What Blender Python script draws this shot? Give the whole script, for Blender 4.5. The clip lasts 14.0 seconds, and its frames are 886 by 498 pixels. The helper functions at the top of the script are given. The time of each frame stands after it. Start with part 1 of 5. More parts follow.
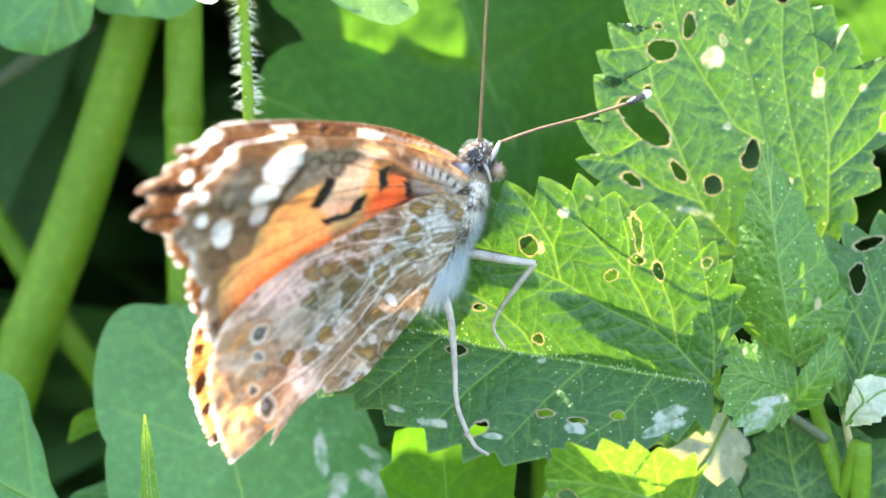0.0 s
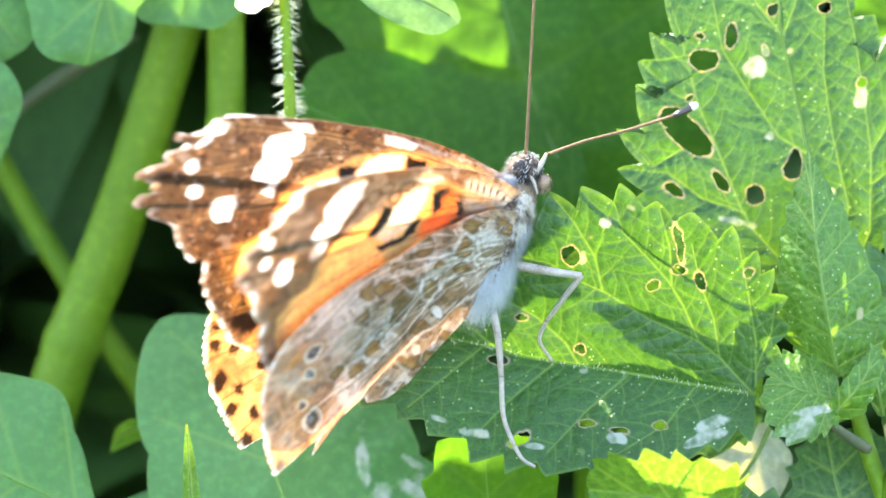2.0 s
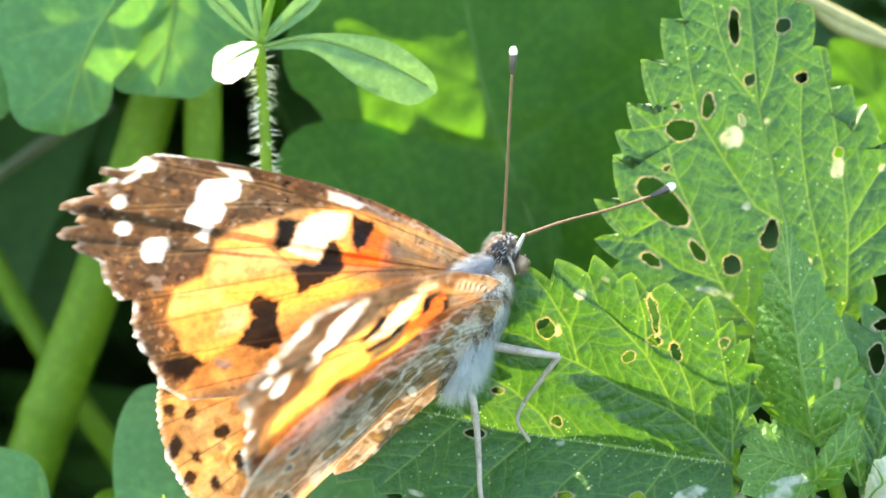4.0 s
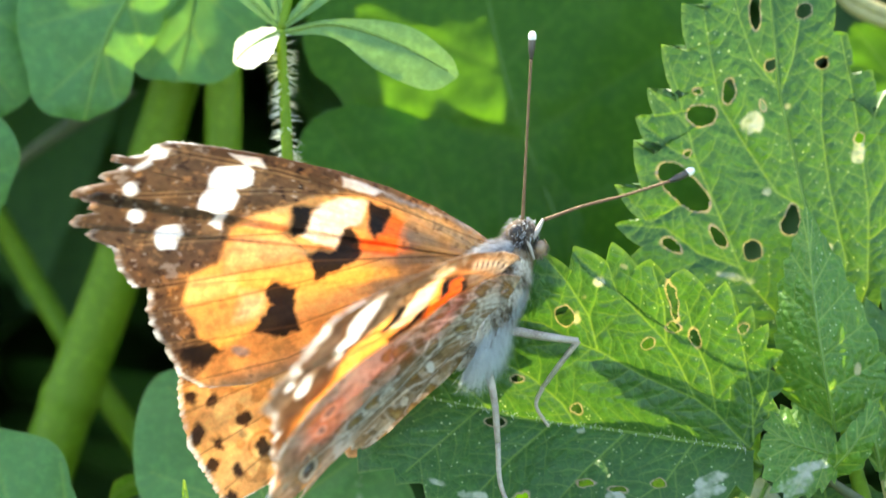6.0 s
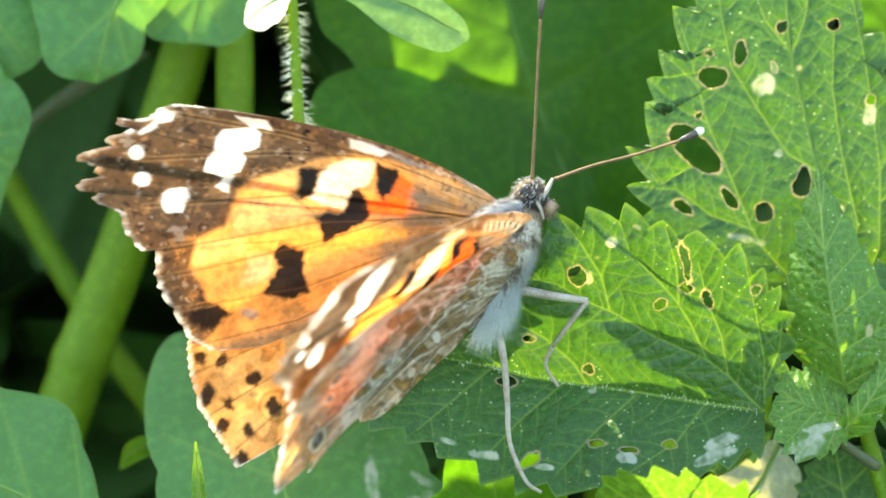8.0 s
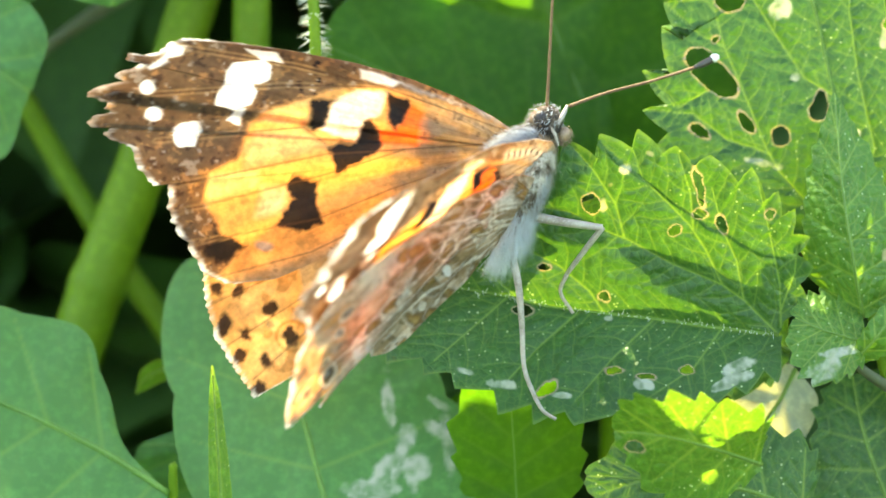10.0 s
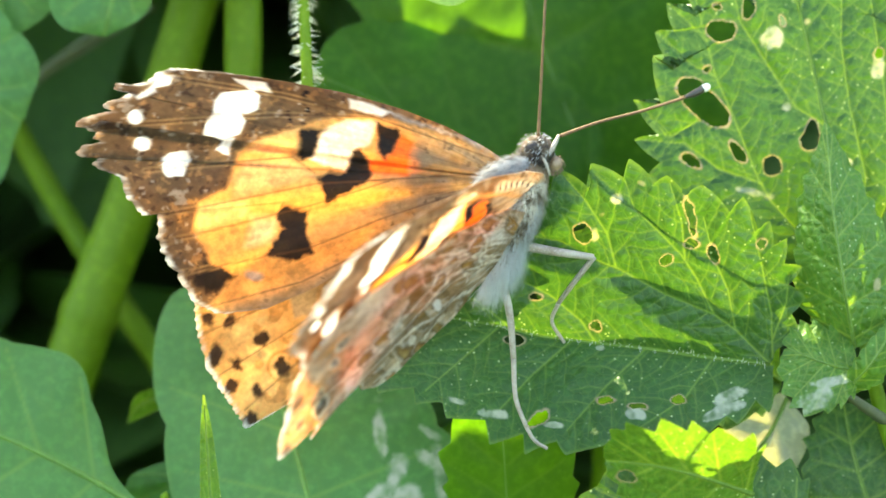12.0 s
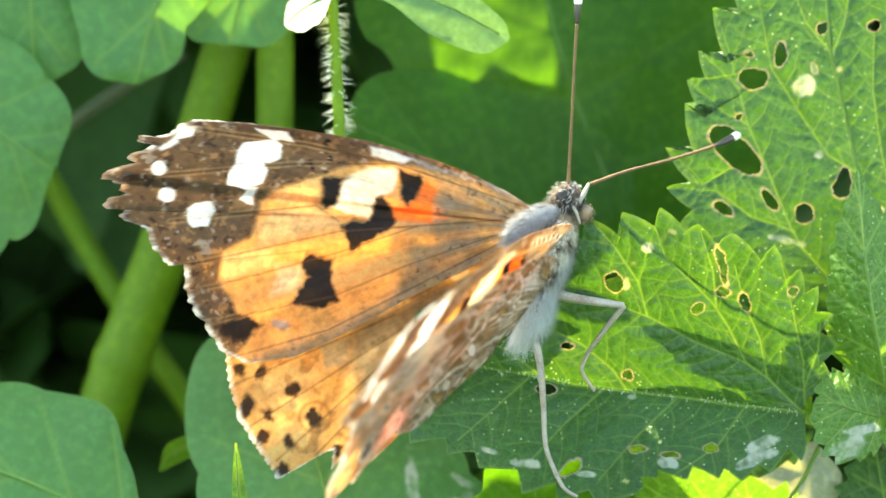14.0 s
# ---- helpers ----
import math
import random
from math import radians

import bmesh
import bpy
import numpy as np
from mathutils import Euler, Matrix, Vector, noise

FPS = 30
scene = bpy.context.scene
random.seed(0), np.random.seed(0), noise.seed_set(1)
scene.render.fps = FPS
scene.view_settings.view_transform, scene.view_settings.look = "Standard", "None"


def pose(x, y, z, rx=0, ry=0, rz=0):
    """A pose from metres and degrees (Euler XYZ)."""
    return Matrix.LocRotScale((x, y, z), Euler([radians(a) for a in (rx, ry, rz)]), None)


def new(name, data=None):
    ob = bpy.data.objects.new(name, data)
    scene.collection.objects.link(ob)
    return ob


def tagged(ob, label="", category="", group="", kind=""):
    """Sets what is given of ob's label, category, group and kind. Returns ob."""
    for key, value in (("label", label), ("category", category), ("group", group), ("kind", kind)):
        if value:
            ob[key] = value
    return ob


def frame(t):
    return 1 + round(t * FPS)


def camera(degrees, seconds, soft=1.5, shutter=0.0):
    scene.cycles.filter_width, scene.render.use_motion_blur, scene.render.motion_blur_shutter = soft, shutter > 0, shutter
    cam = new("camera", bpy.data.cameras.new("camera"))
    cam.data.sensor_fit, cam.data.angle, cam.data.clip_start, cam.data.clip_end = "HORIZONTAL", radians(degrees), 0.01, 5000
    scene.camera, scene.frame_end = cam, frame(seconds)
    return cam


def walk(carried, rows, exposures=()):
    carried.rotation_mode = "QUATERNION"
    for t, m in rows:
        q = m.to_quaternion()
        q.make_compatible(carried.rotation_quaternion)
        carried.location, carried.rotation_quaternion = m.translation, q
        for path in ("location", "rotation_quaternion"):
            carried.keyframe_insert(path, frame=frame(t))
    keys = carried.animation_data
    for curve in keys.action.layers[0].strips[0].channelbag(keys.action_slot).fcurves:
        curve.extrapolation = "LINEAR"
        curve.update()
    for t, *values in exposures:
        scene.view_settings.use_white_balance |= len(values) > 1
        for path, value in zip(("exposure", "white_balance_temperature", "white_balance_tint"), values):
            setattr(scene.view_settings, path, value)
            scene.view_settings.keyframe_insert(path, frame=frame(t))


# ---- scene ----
# The plan: a frame of its own that leans 18 degrees back from upright, drawn in
# units of 1/26 mm (x to the right, y down, z out of the plan), with its middle
# 10 cm above the soil.
TILT = 18.0
UNIT = 0.001 / 26.0
REACH = 10400.0
PLAN = Matrix.Translation((0, 0, 0.10)) @ pose(0, 0, 0, 90 - TILT, 0, 0)

cam = camera(2 * math.degrees(math.atan(784 / REACH)), 14.0, soft=1.6, shutter=0.5)
cam.data.dof.use_dof = True
cam.data.dof.focus_distance = REACH * UNIT
cam.data.dof.aperture_fstop = 26.0

# seconds, nod, turn (degrees)
SWING = (
    (0.0, -0.278, -0.888), (0.5, -0.291, -0.930), (1.0, -0.171, -1.025), (1.5, -0.201, -0.717),
    (2.0, -0.181, -0.479), (2.5, -0.173, -0.523), (3.0, 0.268, -0.966), (3.5, 0.411, -0.804),
    (3.7, 0.496, -0.760), (5.8, 0.510, -0.447), (6.0, 0.359, -0.502), (6.5, 0.242, -0.536),
    (7.0, 0.093, -0.420), (7.2, -0.082, -0.382), (9.3, 0.129, -0.411), (9.5, -0.148, -0.333),
    (10.0, -0.755, -0.230), (10.5, -0.749, -0.032), (11.0, -0.496, 0.072), (11.5, -0.531, -0.238),
    (12.0, -0.466, -0.312), (12.5, -0.388, -0.411), (13.0, -0.129, -0.344), (13.5, -0.059, -0.133),
    (14.0, 0.000, 0.000),
)
walk(cam, [(t, PLAN @ pose(0, 0, REACH * UNIT, nod, turn, 0)) for t, nod, turn in SWING],
     exposures=[(0.0, 3.40, 6800, 14), (2.0, 3.48, 6900, 14), (3.0, 3.05, 7100, 10), (3.5, 3.15, 7200, 9), (5.8, 2.8, 7300, 6), (6.0, 2.78, 7300, 6), (6.5, 2.97, 7400, 5), (7.2, 3.02, 7500, 4), (9.5, 3.0, 8300, 0), (10.0, 3.13, 8300, 0), (10.5, 3.02, 8300, 0), (14.0, 3.07, 8300, 0)])

# ---- light ----
SUN_FROM = (PLAN.to_3x3() @ Vector((-0.38, 0.89, -0.25))).normalized()
world = bpy.data.worlds.new("sky")
scene.world = world
world.use_nodes = True
wn, wl = world.node_tree.nodes, world.node_tree.links
sky = wn.new("ShaderNodeTexSky")
sky.sky_type = "NISHITA"
sky.sun_disc = False
sky.sun_elevation = math.asin(SUN_FROM.z)
sky.sun_rotation = math.atan2(SUN_FROM.x, SUN_FROM.y)
wl.new(sky.outputs[0], wn["Background"].inputs[0])
wn["Background"].inputs[1].default_value = 0.13
sun = new("sun", bpy.data.lights.new("sun", "SUN"))
sun.data.energy = 3.0
sun.data.angle = radians(0.55)
sun.data.color = (1.0, 0.94, 0.84)
sun.matrix_basis = Matrix.Translation((0, 0, 1)) @ SUN_FROM.to_track_quat("Z", "Y").to_matrix().to_4x4()


# ---- materials ----
def material(name):
    m = bpy.data.materials.new(name)
    m.use_nodes = True
    nodes, links = m.node_tree.nodes, m.node_tree.links
    return m, nodes, links, nodes["Principled BSDF"], nodes["Material Output"]


def noise_node(nodes, links, scale, detail=4.0, rough=0.6, coord="Object"):
    tc = nodes.new("ShaderNodeTexCoord")
    n = nodes.new("ShaderNodeTexNoise")
    n.inputs["Scale"].default_value = scale
    n.inputs["Detail"].default_value = detail
    n.inputs["Roughness"].default_value = rough
    links.new(tc.outputs[coord], n.inputs["Vector"])
    return n


def mix(nodes, links, fac, a, b, blend="MIX"):
    n = nodes.new("ShaderNodeMix")
    n.data_type = "RGBA"
    n.blend_type = blend
    for sock, v in ((n.inputs[0], fac), (n.inputs[6], a), (n.inputs[7], b)):
        if hasattr(v, "is_linked"):
            links.new(v, sock)
        elif isinstance(v, (int, float)):
            sock.default_value = v
        else:
            sock.default_value = (*v, 1.0)
    return n.outputs[2]


def ramp(nodes, links, value, lo, hi):
    n = nodes.new("ShaderNodeMapRange")
    n.inputs["From Min"].default_value, n.inputs["From Max"].default_value = lo, hi
    links.new(value, n.inputs["Value"])
    return n.outputs[0]


def leaf_material(name, green, light, vein, rough=0.42, cells=800.0, bump=0.35, share=0.45, spots=0.0, gloss=0.45):
    """A living leaf: mottled green blade, paler veins, brown bitten rims, light shining through."""
    m, nodes, links, bsdf, out = material(name)
    big = noise_node(nodes, links, 60.0)
    fine = noise_node(nodes, links, 1400.0, 3.0)
    base = mix(nodes, links, ramp(nodes, links, big.outputs[0], 0.35, 0.7), green, light)
    base = mix(nodes, links, ramp(nodes, links, fine.outputs[0], 0.45, 0.75), base, [c * 1.25 for c in light])
    va = nodes.new("ShaderNodeAttribute")
    va.attribute_name = "vein"
    sep = nodes.new("ShaderNodeSeparateColor")
    links.new(va.outputs["Color"], sep.inputs[0])
    tc = nodes.new("ShaderNodeTexCoord")
    vor = nodes.new("ShaderNodeTexVoronoi")
    vor.feature = "DISTANCE_TO_EDGE"
    vor.inputs["Scale"].default_value = cells
    links.new(tc.outputs["Object"], vor.inputs["Vector"])
    net = ramp(nodes, links, vor.outputs["Distance"], 0.09, 0.0)
    weak = nodes.new("ShaderNodeMath")
    weak.operation = "MULTIPLY"
    weak.inputs[1].default_value = 0.15
    links.new(net, weak.inputs[0])
    base = mix(nodes, links, weak.outputs[0], base, vein)
    base = mix(nodes, links, sep.outputs[0], base, vein)
    base = mix(nodes, links, sep.outputs[1], base, (0.36, 0.29, 0.19))
    # pale dry stains, and glints painted into the colour
    base = mix(nodes, links, sep.outputs[2], base, (0.47, 0.50, 0.41))
    if spots:
        sp = noise_node(nodes, links, 300.0, 2.0)
        base = mix(nodes, links, ramp(nodes, links, sp.outputs[0], 0.72, 0.76), base, (0.45, 0.42, 0.25))
        # pale feet of the stinging hairs
        dots = nodes.new("ShaderNodeTexVoronoi")
        dots.inputs["Scale"].default_value = 1700.0
        links.new(tc.outputs["Object"], dots.inputs["Vector"])
        dot = nodes.new("ShaderNodeMath")
        dot.operation = "MULTIPLY"
        links.new(ramp(nodes, links, dots.outputs["Distance"], 0.17, 0.10), dot.inputs[0])
        links.new(ramp(nodes, links, big.outputs[0], 0.42, 0.6), dot.inputs[1])
        base = mix(nodes, links, dot.outputs[0], base, (0.42, 0.55, 0.30))
    links.new(base, bsdf.inputs["Base Color"])
    bsdf.inputs["Roughness"].default_value = rough
    bsdf.inputs["Specular IOR Level"].default_value = gloss
    bmp = nodes.new("ShaderNodeBump")
    bmp.inputs["Strength"].default_value = bump
    bmp.inputs["Distance"].default_value = 0.0002
    hmix = nodes.new("ShaderNodeMath")
    hmix.operation = "MULTIPLY_ADD"
    links.new(vor.outputs["Distance"], hmix.inputs[0])
    hmix.inputs[1].default_value = 2.0
    links.new(fine.outputs[0], hmix.inputs[2])
    links.new(hmix.outputs[0], bmp.inputs["Height"])
    links.new(bmp.outputs[0], bsdf.inputs["Normal"])
    tr = nodes.new("ShaderNodeBsdfTranslucent")
    thru = mix(nodes, links, 1.0, base, (1.55, 1.35, 0.45), "MULTIPLY")
    links.new(thru, tr.inputs["Color"])
    links.new(bmp.outputs[0], tr.inputs["Normal"])
    ms = nodes.new("ShaderNodeMixShader")
    ms.inputs[0].default_value = share
    links.new(bsdf.outputs[0], ms.inputs[1])
    links.new(tr.outputs[0], ms.inputs[2])
    links.new(ms.outputs[0], out.inputs["Surface"])
    return m


def plain_material(name, a, b, scale=500.0, rough=0.6, metal=0.0, bump=0.2, shine=0.0, band=(0.3, 0.7), gloss=0.5):
    m, nodes, links, bsdf, out = material(name)
    n = noise_node(nodes, links, scale)
    n2 = noise_node(nodes, links, scale * 9.0, 2.0)
    c = mix(nodes, links, ramp(nodes, links, n.outputs[0], *band), a, b)
    c = mix(nodes, links, ramp(nodes, links, n2.outputs[0], 0.5, 0.9), c, [min(1.0, v * 1.3) for v in b])
    links.new(c, bsdf.inputs["Base Color"])
    bsdf.inputs["Roughness"].default_value = rough
    bsdf.inputs["Metallic"].default_value = metal
    bsdf.inputs["Specular IOR Level"].default_value = gloss
    bmp = nodes.new("ShaderNodeBump")
    bmp.inputs["Strength"].default_value = bump
    bmp.inputs["Distance"].default_value = 0.0002
    links.new(n2.outputs[0], bmp.inputs["Height"])
    links.new(bmp.outputs[0], bsdf.inputs["Normal"])
    if shine:
        tr = nodes.new("ShaderNodeBsdfTranslucent")
        links.new(c, tr.inputs["Color"])
        ms = nodes.new("ShaderNodeMixShader")
        ms.inputs[0].default_value = shine
        links.new(bsdf.outputs[0], ms.inputs[1])
        links.new(tr.outputs[0], ms.inputs[2])
        links.new(ms.outputs[0], out.inputs["Surface"])
    return m


def scale_material(name):
    """Wing scales: the colour is carried by the mesh, with a dusty grain on top."""
    m, nodes, links, bsdf, out = material(name)
    at = nodes.new("ShaderNodeAttribute")
    at.attribute_name = "scales"
    grain = noise_node(nodes, links, 6000.0, 2.0)
    dust = noise_node(nodes, links, 1500.0, 3.0)
    c = mix(nodes, links, ramp(nodes, links, grain.outputs[0], 0.25, 0.8), at.outputs["Color"], (0.84, 0.82, 0.80), "MULTIPLY")
    c = mix(nodes, links, ramp(nodes, links, dust.outputs[0], 0.66, 1.2), c, (0.45, 0.27, 0.13))
    links.new(c, bsdf.inputs["Base Color"])
    bsdf.inputs["Roughness"].default_value = 0.62
    bsdf.inputs["Sheen Weight"].default_value = 0.15
    bsdf.inputs["Specular IOR Level"].default_value = 0.3
    bmp = nodes.new("ShaderNodeBump")
    bmp.inputs["Strength"].default_value = 0.3
    bmp.inputs["Distance"].default_value = 0.0001
    links.new(grain.outputs[0], bmp.inputs["Height"])
    links.new(bmp.outputs[0], bsdf.inputs["Normal"])
    tr = nodes.new("ShaderNodeBsdfTranslucent")
    links.new(c, tr.inputs["Color"])
    ms = nodes.new("ShaderNodeMixShader")
    ms.inputs[0].default_value = 0.62
    links.new(bsdf.outputs[0], ms.inputs[1])
    links.new(tr.outputs[0], ms.inputs[2])
    links.new(ms.outputs[0], out.inputs["Surface"])
    return m


NETTLE = leaf_material("nettle_blade", (0.030, 0.098, 0.018), (0.047, 0.130, 0.023), (0.17, 0.29, 0.05), spots=1.0, share=0.40, cells=1500.0, bump=0.3)
YOUNG = leaf_material("young_nettle_blade", (0.06, 0.155, 0.018), (0.10, 0.23, 0.035), (0.23, 0.35, 0.07), cells=1300.0, bump=0.5, spots=1.0)
BROAD = leaf_material("broad_blade", (0.055, 0.175, 0.016), (0.075, 0.21, 0.022), (0.10, 0.25, 0.035), share=0.68, gloss=0.27, rough=0.4, cells=260.0, bump=0.05)
WOOLLY = leaf_material("woolly_blade", (0.42, 0.45, 0.36), (0.52, 0.54, 0.44), (0.5, 0.53, 0.4), rough=0.7, cells=500.0)
PALE = leaf_material("pale_blade", (0.50, 0.56, 0.40), (0.62, 0.66, 0.50), (0.6, 0.64, 0.46), rough=0.5, cells=500.0)
# part of the shade behind is put into this dark, dull green
SHADE = leaf_material("shade_dark_blade", (0.028, 0.075, 0.014), (0.045, 0.11, 0.02), (0.05, 0.12, 0.024), rough=0.6, share=0.2, bump=0.05)
STEM = plain_material("green_stem", (0.125, 0.245, 0.014), (0.185, 0.32, 0.022), 150.0, 0.5, shine=0.4, gloss=0.25)
CLEAVER = leaf_material("cleavers_blade", (0.11, 0.23, 0.07), (0.14, 0.27, 0.09), (0.18, 0.32, 0.10), rough=0.5, cells=900.0, bump=0.1, share=0.4)
DARK_STEM = plain_material("dark_stem", (0.05, 0.07, 0.03), (0.09, 0.10, 0.05), 150.0, 0.7)
DRY = plain_material("dry_stem", (0.22, 0.20, 0.07), (0.34, 0.30, 0.12), 150.0, 0.6)
RIB = plain_material("leaf_rib", (0.13, 0.25, 0.04), (0.20, 0.33, 0.06), 300.0, 0.5, shine=0.35)
DOCK = leaf_material("smooth_blade", (0.07, 0.20, 0.05), (0.09, 0.24, 0.06), (0.15, 0.30, 0.065), rough=0.52, cells=260.0, bump=0.04)
HEAD = plain_material("head_fur", (0.012, 0.010, 0.010), (0.16, 0.125, 0.09), 1100.0, 0.7, band=(0.42, 0.62), gloss=0.2)
SHOULDER = plain_material("shoulder_hair", (0.20, 0.18, 0.15), (0.36, 0.40, 0.45), 420.0, 0.38, shine=0.1)
DULL_RIB = plain_material("soft_rib", (0.17, 0.34, 0.07), (0.20, 0.38, 0.08), 300.0, 0.5, shine=0.5)
MOTTLED_FUR = plain_material("mottled_fur", (0.065, 0.04, 0.013), (0.62, 0.56, 0.46), 520.0, 0.7, band=(0.44, 0.56), gloss=0.2)
BRISTLE = plain_material("bristle", (0.6, 0.65, 0.5), (0.75, 0.78, 0.65), 800.0, 0.4, shine=0.4)
# near-black: the shade of the gaps is put into the soil's colour
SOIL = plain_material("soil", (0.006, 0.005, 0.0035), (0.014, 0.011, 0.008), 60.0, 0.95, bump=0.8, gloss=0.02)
SCALES = scale_material("wing_scales")
FUR = plain_material("body_fur", (0.13, 0.085, 0.05), (0.30, 0.22, 0.145), 700.0, 0.75, gloss=0.2)
PALE_FUR = plain_material("pale_fur", (0.48, 0.51, 0.51), (0.68, 0.72, 0.73), 700.0, 0.7, shine=0.45)
CHITIN = plain_material("dark_chitin", (0.03, 0.025, 0.02), (0.08, 0.06, 0.045), 900.0, 0.35)
LEG = plain_material("leg", (0.24, 0.19, 0.15), (0.42, 0.37, 0.32), 900.0, 0.6)
ANTENNA = plain_material("antenna", (0.09, 0.045, 0.018), (0.20, 0.11, 0.045), 2500.0, 0.6)
TIP = plain_material("club_tip", (0.78, 0.72, 0.60), (0.9, 0.86, 0.76), 900.0, 0.5)
EYE = plain_material("compound_eye", (0.010, 0.009, 0.010), (0.04, 0.032, 0.03), 1500.0, 0.35, gloss=0.3)
EYE_BROWN = plain_material("brown_eye", (0.20, 0.12, 0.07), (0.34, 0.22, 0.14), 1500.0, 0.3)


# ---- builders ----
def place(p):
    """Plan units to metres in the plan's own frame, seen from the plan's reach."""
    p = np.asarray(p, float).reshape(-1, 3)
    k = (REACH - p[:, 2]) / REACH
    return np.stack([(p[:, 0] - 784) * k, (441 - p[:, 1]) * k, p[:, 2]], 1) * UNIT


def world_of(p):
    """Plan units to world metres."""
    m = np.array(PLAN)
    return place(p) @ m[:3, :3].T + m[:3, 3]


def whole(ob):
    m = ob.matrix_basis.copy()
    while ob.parent:
        ob = ob.parent
        m = ob.matrix_basis @ m
    return m


def sheet(name, points, faces, mat, parent=None, label="", colours=None, smooth=True, layer="vein", pivot=None):
    """One mesh object from world points, under a parent or by itself."""
    points = np.asarray(points, float)
    move = np.zeros(3)
    if parent is not None:
        m = np.array(whole(parent).inverted())
        points = points @ m[:3, :3].T + m[:3, 3]
        if pivot is not None:
            move = (world_of([pivot]) @ m[:3, :3].T + m[:3, 3])[0]
            points = points - move
    me = bpy.data.meshes.new(name)
    me.from_pydata(points.tolist(), [], [tuple(int(i) for i in f) for f in faces])
    if colours is not None:
        a = me.color_attributes.new(layer, "FLOAT_COLOR", "POINT")
        c = np.ones((len(points), 4))
        c[:, :3] = colours
        a.data.foreach_set("color", c.ravel())
    if smooth:
        me.polygons.foreach_set("use_smooth", [True] * len(me.polygons))
    me.materials.append(mat)
    ob = new(name, me)
    ob.parent = parent
    ob.location = move
    if label:
        tagged(ob, label)
    return ob


def thing(name, base, label, category, group="", kind=""):
    """An Empty at the thing's base, in world metres."""
    ob = new(name)
    ob.empty_display_size = 0.005
    ob.matrix_basis = Matrix.Translation(base)
    return tagged(ob, label, category, group, kind)


def curve(points, n):
    """A smooth line of n points through the given ones (Catmull-Rom, even steps)."""
    p = np.asarray(points, float)
    q = np.vstack([2 * p[0] - p[1], p, 2 * p[-1] - p[-2]])
    u = np.linspace(0, len(p) - 1, n)
    i = np.minimum(u.astype(int), len(p) - 2)
    f = (u - i)[:, None]
    a, b, c, d = q[i], q[i + 1], q[i + 2], q[i + 3]
    return 0.5 * (2 * b + (c - a) * f + (2 * a - 5 * b + 4 * c - d) * f ** 2 + (3 * b - a - 3 * c + d) * f ** 3)


def even(points, n):
    """The same line with points at even distances."""
    p = curve(points, 400)
    d = np.r_[0, np.cumsum(np.linalg.norm(np.diff(p, axis=0), axis=1))]
    t = np.linspace(0, d[-1], n)
    return np.stack([np.interp(t, d, p[:, k]) for k in range(p.shape[1])], 1)


def wobble(xy, size, seed, octaves=3):
    """Smooth value noise in about -1..1."""
    rng = np.random.RandomState(seed)
    out = np.zeros(len(xy))
    amp, tot = 1.0, 0.0
    for o in range(octaves):
        g = rng.uniform(-1, 1, (64, 64))
        a = rng.uniform(0, 6.28)
        q = xy @ np.array([[math.cos(a), -math.sin(a)], [math.sin(a), math.cos(a)]]) / (size * 0.5 ** o) + rng.uniform(0, 64, 2)
        i = np.floor(q).astype(int)
        f = q - i
        f = f * f * (3 - 2 * f)
        i0, i1, j0, j1 = i[:, 0] % 64, (i[:, 0] + 1) % 64, i[:, 1] % 64, (i[:, 1] + 1) % 64
        top = g[i0, j0] * (1 - f[:, 0]) + g[i1, j0] * f[:, 0]
        low = g[i0, j1] * (1 - f[:, 0]) + g[i1, j1] * f[:, 0]
        out += amp * (top * (1 - f[:, 1]) + low * f[:, 1])
        tot += amp
        amp *= 0.55
    return out / tot * 1.5


def line_distance(xy, pts):
    """Distance of points to a broken line, and how far along it (0..1)."""
    pts = np.asarray(pts, float)[:, :2]
    best, along = np.full(len(xy), 1e9), np.zeros(len(xy))
    for i in range(len(pts) - 1):
        a, b = pts[i], pts[i + 1]
        ab = b - a
        t = np.clip(((xy - a) @ ab) / max(ab @ ab, 1e-9), 0, 1)
        d = np.linalg.norm(xy - a - t[:, None] * ab, axis=1)
        hit = d < best
        best[hit], along[hit] = d[hit], ((i + t) / (len(pts) - 1))[hit]
    return best, along


def teeth(u, n, kind):
    f = (u * n) % 1.0
    if kind == "saw":
        return np.where(f < 0.7, (f / 0.7) ** 1.15, ((1 - f) / 0.3))
    return np.abs(np.sin(np.pi * u * n)) ** 0.6


def tooth_push(e, zig):
    """How far each point of a smooth edge moves to reach a toothed one, given by notches and tips in turn."""
    z = np.asarray(zig, float)
    at = np.array([np.argmin(np.hypot(*(e[:, :2] - p).T)) for p in z]) / (len(e) - 1.0)
    at = np.maximum.accumulate(at + np.arange(len(at)) * 1e-4)
    s = np.linspace(0, 1, len(e))
    # rounded flanks: each runs out a little before it turns in
    u = np.interp(s, at, np.arange(len(at)))
    i = np.clip(u.astype(int), 0, len(z) - 2)
    f = u - i
    a, b = z[i], z[i + 1]
    flank = b - a
    normal = np.stack([flank[:, 1], -flank[:, 0]], 1)
    outward = np.sign(((z[np.minimum(i + (i % 2 == 0), len(z) - 1)] - e[:, :2]) * normal).sum(1) + 1e-9)
    p = a + flank * f[:, None] + normal * (outward * np.sin(np.pi * f) * 0.06)[:, None]
    push = np.zeros_like(e)
    push[:, :2] = p - e[:, :2]
    fade = np.clip(s / 0.03, 0, 1) * np.clip((1 - s) / 0.03, 0, 1)
    return push * fade[:, None]


